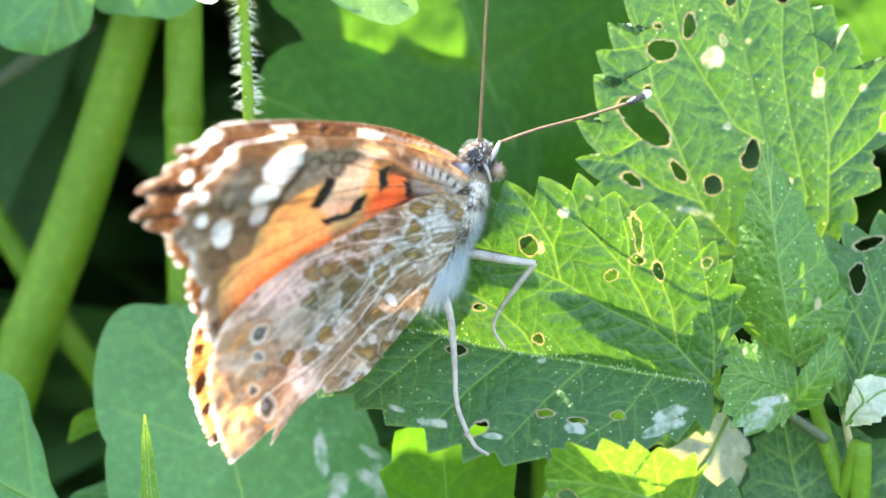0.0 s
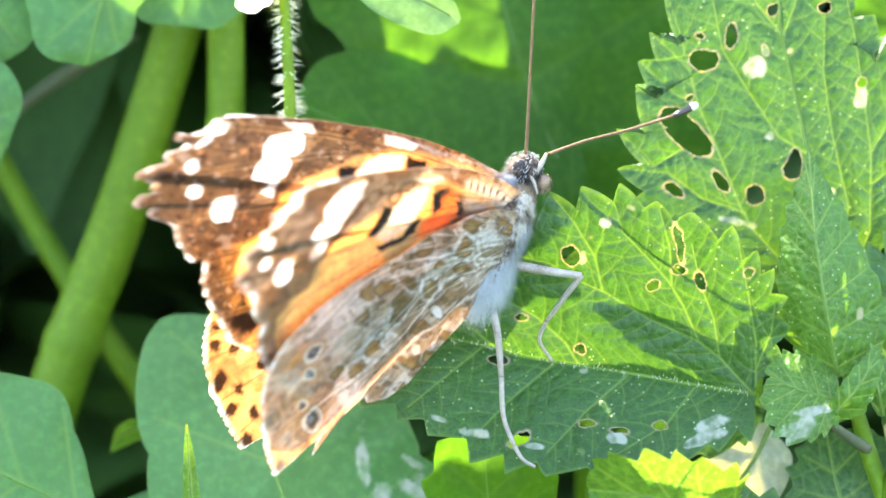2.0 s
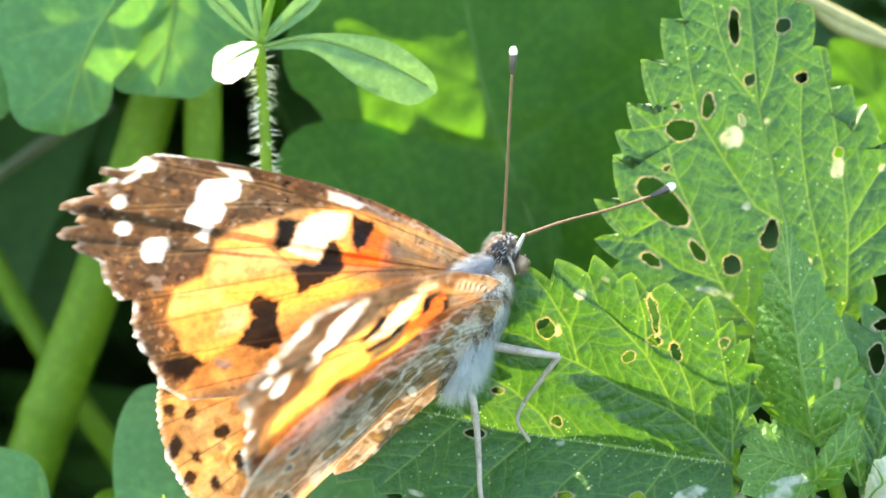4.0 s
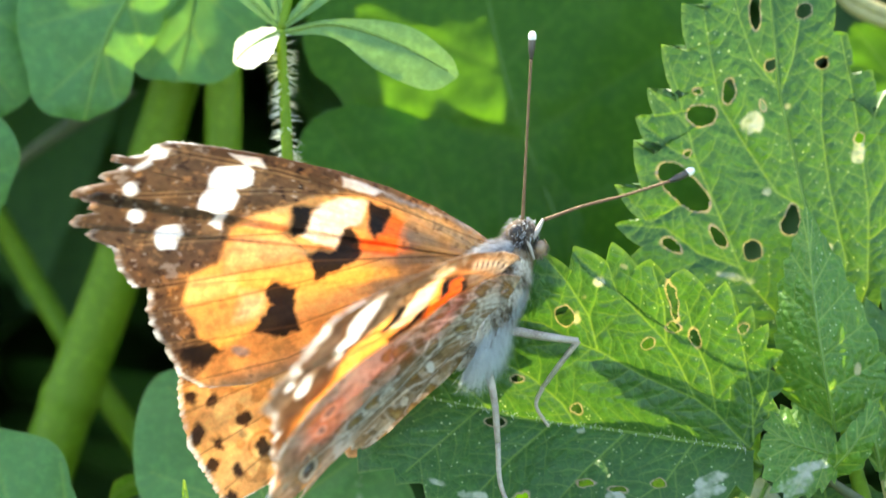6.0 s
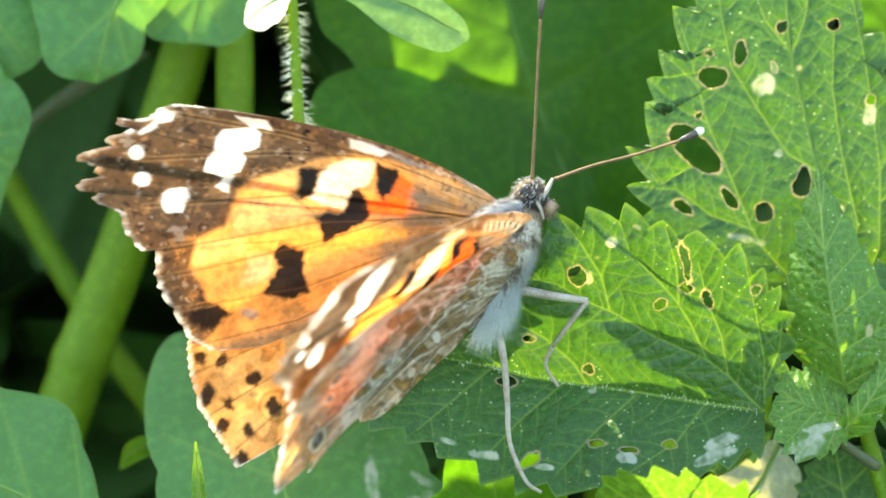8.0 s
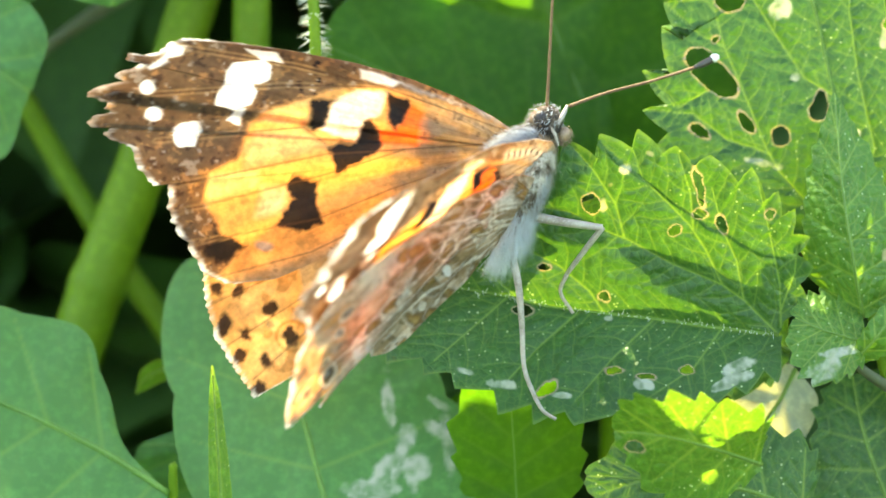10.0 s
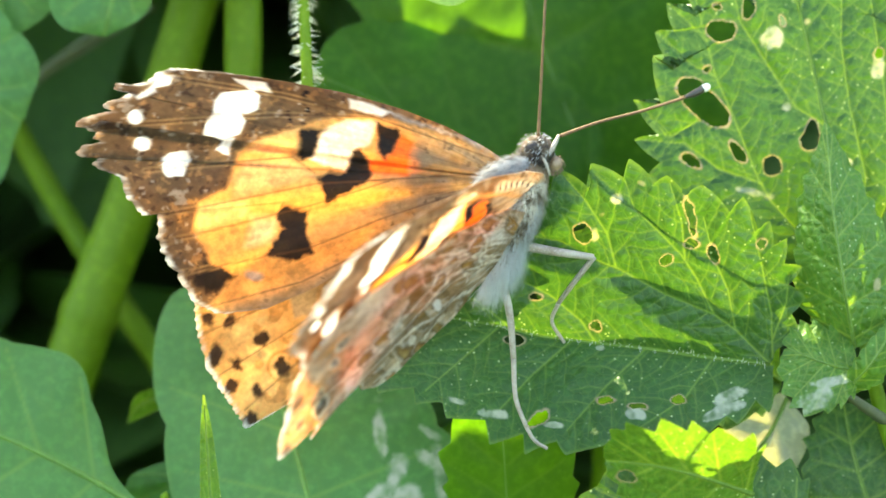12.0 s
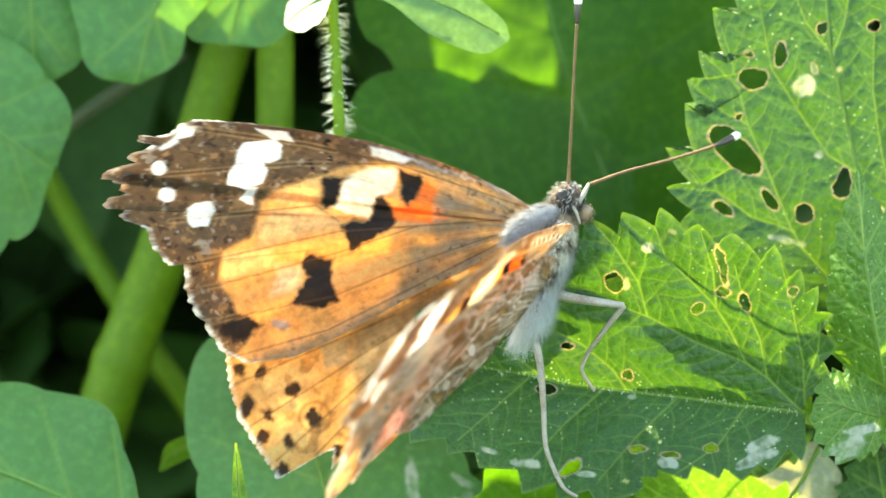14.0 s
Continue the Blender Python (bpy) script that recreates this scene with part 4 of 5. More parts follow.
def spot(xy, x, y, a, b, turn=0.0, soft=4.0, warp=None):
    q = (xy if warp is None else xy + warp) - (x, y)
    c, s = math.cos(radians(turn)), math.sin(radians(turn))
    r = np.hypot((q[:, 0] * c + q[:, 1] * s) / a, (-q[:, 0] * s + q[:, 1] * c) / b)
    return np.clip(0.5 + (1 - r) * min(a, b) / soft, 0, 1)


ORANGE, DEEP, LIGHT = (0.84, 0.425, 0.14), (0.86, 0.24, 0.045), (0.90, 0.60, 0.29)
BROWN, BLACK, WHITE, CREAM = (0.175, 0.10, 0.05), (0.022, 0.014, 0.010), (1.25, 1.23, 1.19), (1.05, 0.86, 0.66)
GREY, ASH = (0.37, 0.255, 0.15), (0.86, 0.86, 0.84)


def lay(col, mask, c):
    col += (np.asarray(c) - col) * mask[:, None]


def flecks(col, xy, size, cut, c, seed, zone=1.0, strength=1.0):
    """Scattered single scales of another colour."""
    lay(col, strength * zone * np.clip((wobble(xy, size, seed, 2) - cut) * 6, 0, 1), c)


def fore_upper(xy):
    col = np.tile(np.array(ORANGE), (len(xy), 1))
    w = np.stack([wobble(xy, 40, 1), wobble(xy, 40, 2)], 1) * 4
    w2 = np.stack([wobble(xy, 12, 25), wobble(xy, 12, 26)], 1) * 4
    lay(col, 0.8 * inside(xy, [(455, 400), (480, 368), (560, 362), (600, 395), (520, 420), (455, 440)], 16, w), LIGHT)
    lay(col, 0.7 * inside(xy, [(480, 352), (500, 332), (570, 310), (565, 352), (520, 360)], 10, w), LIGHT)
    lay(col, 0.8 * inside(xy, [(392, 450), (480, 440), (485, 468), (395, 500)], 12, w), LIGHT)
    lay(col, 0.5 * inside(xy, [(490, 470), (540, 470), (530, 510), (480, 520)], 20, w), CREAM)
    dark = inside(xy, [(120, 180), (560, 205), (600, 270), (580, 303), (490, 333), (462, 354), (452, 395), (441, 421), (393, 446), (387, 500), (405, 523), (420, 556), (455, 576), (440, 605), (390, 650), (120, 480)], 8, w)
    lay(col, dark, BROWN)
    costa = inside(xy, [(530, 190), (1000, 340), (980, 400), (860, 332), (760, 300), (706, 292), (650, 290), (600, 300), (575, 306), (545, 315)], 8, w)
    lay(col, costa, [c * 1.15 for c in BROWN])
    base = inside(xy, [(775, 322), (1010, 360), (960, 450), (700, 600), (600, 680), (440, 690), (425, 640), (560, 600), (640, 560), (690, 530), (725, 470), (728, 400), (765, 390)], 30, w * 2)
    lay(col, base, GREY)
    flecks(col, xy, 11, 0.45, (0.07, 0.035, 0.02), 51, dark + costa, 0.85)
    flecks(col, xy, 10, 0.62, (0.42, 0.22, 0.09), 52, dark + costa, 0.8)
    flecks(col, xy, 12, 0.70, (0.55, 0.45, 0.36), 53, dark + costa, 0.55)
    flecks(col, xy, 11, 0.62, (0.12, 0.08, 0.05), 54, base, 0.7)
    flecks(col, xy, 60, 0.2, (0.46, 0.27, 0.10), 55, base, 0.5)
    lay(col, 0.5 * inside(xy, [(380, 205), (560, 225), (640, 250), (640, 285), (560, 268), (450, 250)], 8, w), (0.05, 0.03, 0.02))
    lay(col, inside(xy, [(587, 366), (614, 317), (653, 297), (708, 299), (697, 336), (671, 352), (653, 386)], 6, w), CREAM)
    lay(col, inside(xy, [(750, 320), (774, 333), (762, 396), (696, 392), (690, 366), (723, 366)], 7, w), DEEP)
    for p in ([(708, 300), (750, 316), (734, 346), (723, 368), (706, 351)],
              [(665, 352), (683, 348), (689, 378), (697, 400), (659, 426), (617, 443), (605, 396), (653, 388)],
              [(541, 448), (568, 451), (593, 457), (584, 493), (598, 530), (568, 546), (518, 543), (526, 518), (550, 493), (536, 469)],
              [(572, 308), (617, 318), (590, 362), (566, 362)],
              [(405, 548), (440, 566), (466, 578), (430, 606), (392, 596)]):
        lay(col, inside(xy, p, 7, w * 1.6 + w2), BLACK)
    for m in (inside(xy, [(430, 250), (488, 247), (500, 258), (492, 284), (476, 290), (414, 289)], 3, w), inside(xy, [(412, 291), (466, 291), (473, 302), (464, 326), (432, 339), (402, 327), (403, 300)], 3, w),
              0.75 * inside(xy, [(436, 338), (455, 334), (446, 362), (424, 356)], 4, w), inside(xy, [(450, 225), (512, 234), (520, 251), (482, 247)], 4, w),
              inside(xy, [(318, 222), (345, 222), (340, 240), (312, 247)], 4, w), inside(xy, [(280, 262), (312, 244), (316, 254), (285, 266)], 4, w),
              spot(xy, 278, 297, 13, 13, 0, 3, w), spot(xy, 294, 346, 14, 13.5, 0, 3, w), inside(xy, [(328, 370), (342, 360), (374, 356), (380, 376), (368, 402), (340, 404), (327, 390)], 3, w)):
        lay(col, m, WHITE)
    lay(col, 0.9 * inside(xy, [(655, 258), (690, 266), (730, 282), (715, 290), (660, 278)], 5, w), ASH)
    lay(col, 0.35 * inside(xy, [(730, 282), (940, 350), (950, 372), (860, 325), (740, 292)], 8, w), ASH)
    lay(col, 0.8 * spot(xy, 497, 576, 17, 8, 10, 5, w), (0.35, 0.36, 0.4))
    for v in ([(950, 385), (740, 400), (600, 410), (330, 470)], [(740, 400), (590, 450), (330, 520)], [(940, 395), (720, 470), (590, 525), (350, 575)],
              [(945, 400), (730, 510), (580, 585), (390, 640)], [(600, 392), (560, 364), (480, 372), (300, 392)], [(940, 370), (700, 290), (540, 255), (330, 225)],
              [(700, 290), (520, 290), (280, 310)]):
        d, _ = line_distance(xy, v)
        lay(col, 0.55 * np.exp(-(d / 1.8) ** 2), (0.10, 0.05, 0.025))
        lay(col, 0.5 * dark * np.exp(-((d - 4) / 2.0) ** 2), (0.45, 0.28, 0.13))
    return col


def hind_upper(xy):
    col = np.tile(np.array(ORANGE), (len(xy), 1))
    w = np.stack([wobble(xy, 34, 3), wobble(xy, 34, 4)], 1) * 4
    w2 = np.stack([wobble(xy, 13, 23), wobble(xy, 13, 24)], 1) * 5
    lay(col, 0.5 * inside(xy, [(440, 640), (560, 620), (560, 800), (480, 820)], 60, w), LIGHT)
    flecks(col, xy, 26, 0.45, (0.42, 0.17, 0.04), 57, 1.0, 0.5)
    lay(col, inside(xy, [(640, 560), (1000, 380), (1000, 700), (760, 800), (640, 700), (600, 640)], 60, w * 3), GREY)
    lay(col, inside(xy, [(565, 610), (620, 600), (610, 650), (575, 655)], 8, w), [c * 1.3 for c in GREY])
    lay(col, 0.7 * (spot(xy, 558, 743, 31, 30, 0, 5) - spot(xy, 558, 743, 25, 24, 0, 4)), (0.5, 0.2, 0.05))
    for x, y, a, b, tn in ((516, 692, 13, 14, 0), (557, 744, 15, 16, 0), (460, 665, 11, 12, 30), (472, 733, 9, 14, -35), (513, 787, 9, 17, -30),
                           (432, 722, 14, 24, 15), (465, 778, 15, 15, 0), (497, 838, 17, 13, -30), (420, 655, 16, 11, 20), (415, 620, 12, 9, 0), (600, 800, 12, 14, 0)):
        lay(col, spot(xy, x, y, a * 0.92, b * 0.92, tn, 6, w * 1.6 + w2), (0.055, 0.028, 0.014))
    for v in ([(700, 560), (400, 690)], [(720, 580), (440, 760)], [(730, 600), (490, 820)], [(740, 620), (560, 810)], [(690, 545), (405, 640)]):
        d, _ = line_distance(xy, v)
        lay(col, 0.6 * np.exp(-(d / 1.8) ** 2), (0.16, 0.07, 0.03))
    return col


def folded(xy, line, share):
    """Wing points as they lie when the wings are folded at rest, which is how the undersides are drawn."""
    d = line - (0.872 * xy[:, 0] + 0.49 * xy[:, 1])
    return xy - BACK * (d * (1 - share))[:, None] - (142, 73)


def fore_under(xy):
    q = folded(xy, 1098, 0.64)
    col = np.tile(np.array((0.27, 0.155, 0.075)), (len(q), 1))
    w = np.stack([wobble(q, 30, 5), wobble(q, 30, 6)], 1) * 3
    lay(col, 0.7 * inside(q, [(230, 330), (300, 270), (335, 300), (340, 420), (370, 520), (340, 600), (290, 480), (240, 400)], 40, w), (0.46, 0.33, 0.23))
    lay(col, 0.55 * inside(q, [(390, 300), (450, 285), (440, 350), (400, 380), (375, 330)], 24, w), (0.24, 0.22, 0.20))
    flecks(col, q, 40, 0.25, (0.13, 0.08, 0.04), 61, 1.0, 0.7)
    flecks(col, q, 26, 0.45, (0.48, 0.37, 0.26), 62, 1.0, 0.6)
    # mottled ringlets between the white bar and the cream patch
    mid = inside(q, [(540, 268), (640, 262), (640, 290), (575, 335), (505, 350)], 8, w)
    lay(col, 0.8 * mid, (0.30, 0.25, 0.18))
    for x, y in ((560, 296), (597, 302), (580, 285), (617, 282)):
        lay(col, 0.8 * mid * (spot(q, x, y, 15, 11, -30, 4, w) - spot(q, x, y, 10, 7, -30, 4, w)), (0.09, 0.06, 0.03))
    lay(col, inside(q, [(395, 570), (390, 500), (415, 466), (440, 452), (455, 420), (490, 372), (530, 345), (575, 322), (600, 318), (650, 340), (700, 390), (620, 440), (560, 485), (500, 530), (440, 580)], 6, w), (0.74, 0.45, 0.16))
    lay(col, 0.6 * inside(q, [(400, 545), (398, 505), (430, 465), (470, 440), (450, 480), (420, 515)], 14, w), (0.72, 0.42, 0.20))
    lay(col, inside(q, [(540, 272), (546, 300), (502, 348), (484, 388), (467, 402), (488, 355), (520, 312)], 5, w), (0.10, 0.06, 0.03))
    lay(col, inside(q, [(640, 382), (646, 340), (672, 302), (690, 306), (716, 314), (724, 348), (690, 366)], 6, w), (0.76, 0.22, 0.05))
    lay(col, 0.85 * inside(q, [(620, 372), (640, 320), (655, 290), (682, 292), (668, 325), (648, 372)], 10, w), (0.76, 0.38, 0.13))
    lay(col, inside(q, [(562, 372), (575, 342), (608, 308), (636, 280), (662, 284), (652, 312), (632, 340), (620, 366), (590, 386)], 8, w), (0.68, 0.52, 0.39))
    for p in ([(576, 318), (594, 320), (568, 372), (550, 370)], [(630, 350), (645, 342), (643, 372), (600, 392), (572, 398), (570, 390), (618, 376)], [(672, 304), (688, 296), (685, 326), (667, 338)],
              [(712, 322), (726, 326), (724, 350), (714, 346)]):
        lay(col, inside(q, p, 4, w), BLACK)
    for m in (inside(q, [(497, 272), (540, 265), (540, 295), (520, 311), (498, 330), (465, 328), (465, 305)], 4, w), inside(q, [(462, 331), (496, 333), (490, 351), (470, 361), (446, 368), (440, 355), (448, 338)], 4, w),
              0.75 * spot(q, 460, 381, 13, 20, 28, 5, w), spot(q, 396, 413, 17, 23, 30, 4, w), spot(q, 361, 391, 10, 13, 20, 4, w), spot(q, 358, 352, 10, 12, 20, 4, w),
              0.9 * inside(q, [(372, 278), (408, 268), (416, 286), (390, 300), (368, 318)], 6, w), 0.8 * spot(q, 327, 335, 9, 14, 25, 6, w), 0.8 * spot(q, 311, 382, 8, 17, 25, 6, w), 0.7 * spot(q, 303, 352, 7, 14, 20, 6, w),
              0.6 * spot(q, 335, 455, 10, 20, 30, 9, w)):
        lay(col, m, (0.75, 0.70, 0.65))
    lay(col, 0.8 * inside(q, [(728, 330), (740, 288), (860, 320), (850, 420), (760, 390)], 14, w), (0.46, 0.40, 0.32))
    lay(col, 0.9 * inside(q, [(628, 266), (672, 270), (690, 284), (650, 280)], 6, w), (0.92, 0.80, 0.66))
    # the thick front vein, tan, with dark bars beside it
    d, al = line_distance(q, [(640, 262), (690, 282), (750, 316), (800, 352), (840, 395)])
    lay(col, 0.85 * np.exp(-(d / 6.0) ** 2), (0.50, 0.31, 0.15))
    d, al = line_distance(q, [(735, 292), (790, 312), (840, 360)])
    lay(col, np.exp(-(d / 9.0) ** 2), (0.62, 0.60, 0.56))
    lay(col, 0.9 * np.exp(-(d / 8.0) ** 2) * np.clip(np.sin(al * 52) * 2 - 0.4, 0, 1), (0.06, 0.045, 0.03))
    for v in ([(760, 330), (640, 330), (520, 360), (330, 420)], [(760, 350), (600, 388), (430, 470), (350, 560)], [(780, 325), (600, 290), (380, 320)], [(520, 312), (400, 340), (290, 370)], [(490, 352), (380, 415), (300, 440)]):
        d, _ = line_distance(q, v)
        lay(col, 0.5 * np.exp(-(d / 1.8) ** 2), (0.10, 0.06, 0.03))
    return col


def hind_under(xy):
    q = folded(xy, 1033, 0.64)
    w = np.stack([wobble(q, 26, 14), wobble(q, 26, 15)], 1) * 4
    w2 = w + np.stack([wobble(q, 11, 16), wobble(q, 11, 17)], 1) * 3
    pale, pink = (0.62, 0.62, 0.60), (0.50, 0.34, 0.235)
    col = np.tile(np.array((0.41, 0.32, 0.225)), (len(q), 1))
    lay(col, 0.8 * inside(q, [(330, 560), (420, 540), (520, 580), (560, 650), (500, 760), (400, 830), (330, 740)], 50, w), pink)
    lay(col, 0.9 * inside(q, [(440, 560), (470, 500), (560, 440), (690, 385), (770, 368), (800, 400), (740, 430), (660, 448), (600, 450), (560, 520), (530, 560), (480, 590)], 22, w2), pale)
    lay(col, 0.9 * inside(q, [(520, 640), (560, 575), (600, 525), (660, 500), (630, 560), (590, 600), (560, 660)], 14, w2), pale)
    lay(col, 0.95 * inside(q, [(505, 655), (545, 650), (580, 690), (570, 720), (530, 700)], 10, w2), (0.74, 0.75, 0.75))
    lay(col, 0.8 * inside(q, [(600, 690), (640, 640), (640, 600), (690, 580), (640, 690)], 10, w2), pale)
    basal = inside(q, [(560, 430), (700, 360), (860, 350), (850, 520), (720, 660), (600, 700), (560, 620)], 40, w)
    flecks(col, q, 46, 0.1, (0.25, 0.165, 0.08), 63, basal, 0.8)
    flecks(col, q, 17, 0.4, (0.11, 0.075, 0.03), 64, basal, 0.7)
    flecks(col, q, 20, 0.45, (0.16, 0.11, 0.06), 67, 1.0 - basal, 0.5)
    flecks(col, q, 24, 0.5, (0.72, 0.70, 0.66), 65, basal, 0.7)
    # olive cells with dark rims
    for i, (x, y, a, b) in enumerate(((540, 442, 17, 15), (553, 486, 15, 20), (580, 481, 14, 16), (626, 470, 22, 12), (650, 411, 18, 24), (674, 484, 16, 22), (726, 411, 18, 18), (738, 367, 24, 13), (734, 450, 17, 13),
                                      (794, 371, 12, 16), (547, 538, 16, 14), (619, 521, 16, 30), (580, 598, 18, 16), (509, 631, 14, 13), (550, 634, 14, 14), (662, 565, 20, 15), (651, 620, 20, 13), (682, 612, 12, 14),
                                      (632, 667, 11, 11), (706, 570, 12, 14), (742, 525, 9, 19), (690, 445, 13, 10), (600, 445, 13, 12), (690, 640, 11, 10))):
        tn = (i * 37) % 60 - 30
        lay(col, (0.8 if i in (5, 6) else 0.35) * spot(q, x, y, a + 6, b + 6, tn, 6, w2), (0.72, 0.70, 0.66))
        lay(col, 0.9 * spot(q, x, y, a + 1, b + 1, tn, 5, w2 * 1.7), (0.11, 0.07, 0.025))
        lay(col, 0.95 * spot(q, x, y, a - 4, b - 4, tn, 7, w2 * 1.5), (0.27, 0.165, 0.045) if i % 3 else (0.36, 0.20, 0.05))
        lay(col, 0.5 * spot(q, x - 3, y + 3, a * 0.4, b * 0.4, tn, 5, w2), (0.46, 0.36, 0.17))
    for x, y, a, b in ((662, 566, 16, 12), (619, 520, 12, 24), (626, 470, 16, 8), (650, 402, 9, 16)):
        lay(col, 0.6 * spot(q, x, y, a, b, 20, 7, w2 * 1.6), (0.07, 0.05, 0.025))
    lay(col, spot(q, 691, 530, 9, 9, 0, 4, w), (0.86, 0.88, 0.90))
    lay(col, spot(q, 787, 443, 12, 6, -20, 4, w), (0.08, 0.05, 0.03))
    lay(col, spot(q, 806, 438, 9, 10, 0, 4, w), (0.66, 0.40, 0.18))
    lay(col, 0.8 * inside(q, [(404, 618), (420, 590), (470, 566), (476, 580), (440, 602), (414, 634)], 8, w), (0.74, 0.42, 0.15))
    lay(col, 0.9 * inside(q, [(462, 742), (470, 770), (484, 768), (502, 712), (492, 700)], 6, w), (0.80, 0.44, 0.16))
    for x, y, a, b in ((382, 664, 8, 14), (402, 730, 7, 12), (410, 670, 6, 11), (372, 610, 8, 20), (395, 772, 7, 10), (430, 745, 7, 9)):
        lay(col, 0.65 * spot(q, x, y, a, b, 20, 7, w2), (0.22, 0.15, 0.10))
    for x, y, a, b, tn in ((461, 589, 15, 24, 40), (457, 631, 9, 14, 30), (448, 686, 11, 13, 20), (472, 717, 19, 25, 25)):
        lay(col, 0.7 * spot(q, x, y, a + 7, b + 6, tn, 6, w), (0.60, 0.36, 0.18))
        if a > 12:
            lay(col, 0.9 * spot(q, x, y, a + 2, b + 2, tn, 4, w), (0.12, 0.08, 0.05))
        lay(col, spot(q, x, y, a, b, tn, 3, w), (0.72, 0.66, 0.58))
        lay(col, spot(q, x, y, a * 0.55, b * 0.6, tn, 4, w), (0.075, 0.065, 0.06))
        lay(col, 0.8 * spot(q, x - 2, y, a * 0.28, b * 0.3, tn, 3), (0.24, 0.27, 0.32))
    for v in ([(800, 420), (712, 440), (660, 470), (640, 505), (600, 560)], [(800, 425), (700, 475), (640, 560), (560, 640), (470, 700)], [(805, 440), (760, 480), (690, 550), (640, 600), (560, 690)],
              [(790, 400), (690, 425), (600, 440), (540, 465), (440, 560)], [(655, 470), (650, 510), (632, 545)], [(748, 398), (755, 420), (746, 430), (754, 446)], [(812, 455), (770, 520), (700, 620), (650, 690)]):
        d, _ = line_distance(q + w * 0.5, v)
        lay(col, 0.65 * np.exp(-(d / 2.0) ** 2), (0.74, 0.71, 0.65))
        lay(col, 0.5 * np.exp(-((d - 5) / 2.0) ** 2), (0.22, 0.16, 0.09))
    # fine hairs of scales run out from the root
    a = np.arctan2(q[:, 1] - 380, q[:, 0] - 830) * 420
    rad = np.hypot(q[:, 1] - 380, q[:, 0] - 830)
    st = wobble(np.stack([a, rad * 0.25], 1), 10, 66, 2)
    lay(col, 0.35 * np.clip(st * 3 - 1.0, 0, 1), (0.22, 0.16, 0.09))
    lay(col, 0.35 * np.clip(-st * 3 - 1.0, 0, 1), (0.76, 0.74, 0.70))
    return col


FORE = [(968, 398), (950, 372), (900, 340), (830, 305), (750, 276), (650, 249), (540, 230), (430, 216), (345, 211), (318, 218), (304, 234), (276, 242), (243, 238), (240, 251), (272, 254),
        (262, 262), (224, 274), (222, 281), (240, 287), (206, 296), (177, 308), (175, 318), (190, 317), (228, 304), (197, 320), (198, 326), (224, 320), (204, 336), (222, 344), (190, 350), (181, 362),
        (190, 373), (206, 362), (230, 368), (211, 378), (212, 388), (240, 398), (258, 404), (262, 430), (284, 458), (305, 472), (320, 466), (328, 490), (323, 510),
        (340, 548), (360, 578), (380, 606), (398, 628), (440, 645), (520, 633), (600, 596), (700, 540), (830, 475), (930, 432)]
HIND = [(958, 418), (900, 408), (839, 411), (719, 438), (586, 478), (490, 526), (430, 568), (403, 598), (398, 640), (407, 700), (420, 742), (450, 792), (490, 855), (530, 832), (575, 806),
        (590, 800), (586, 838), (610, 810), (622, 785), (660, 765), (700, 748), (708, 764), (745, 758), (795, 735), (842, 682), (890, 618), (926, 556), (946, 486)]


# the near forewing has lost more of its tip
WORN_FORE = [(x + max(0, 330 - x) * 0.26, y) for x, y in FORE]


def outline(pts, n, ragged, seed, keep):
    """The wing's edge, rounded, with a ragged fringe along its outer part."""
    p = np.asarray(pts, float)
    p = np.vstack([p, p[:1]])
    d = np.r_[0, np.cumsum(np.linalg.norm(np.diff(p, axis=0), axis=1))]
    t = np.linspace(0, d[-1], n)
    q = np.stack([np.interp(t, d, p[:, k]) for k in (0, 1)], 1)
    for _ in range(2):
        q[1:-1] = 0.25 * q[:-2] + 0.5 * q[1:-1] + 0.25 * q[2:]
    c = np.asarray(pts[0], float)
    o = q - c
    far = np.linalg.norm(o, axis=1)
    rng = np.random.RandomState(seed)
    jag = np.convolve(rng.normal(0, 1, n), np.ones(2) / 2, "same") * ragged * np.clip((far - keep) / 100, 0, 1)
    return q + o / np.maximum(far, 1e-6)[:, None] * jag[:, None]


PAINTED = {}


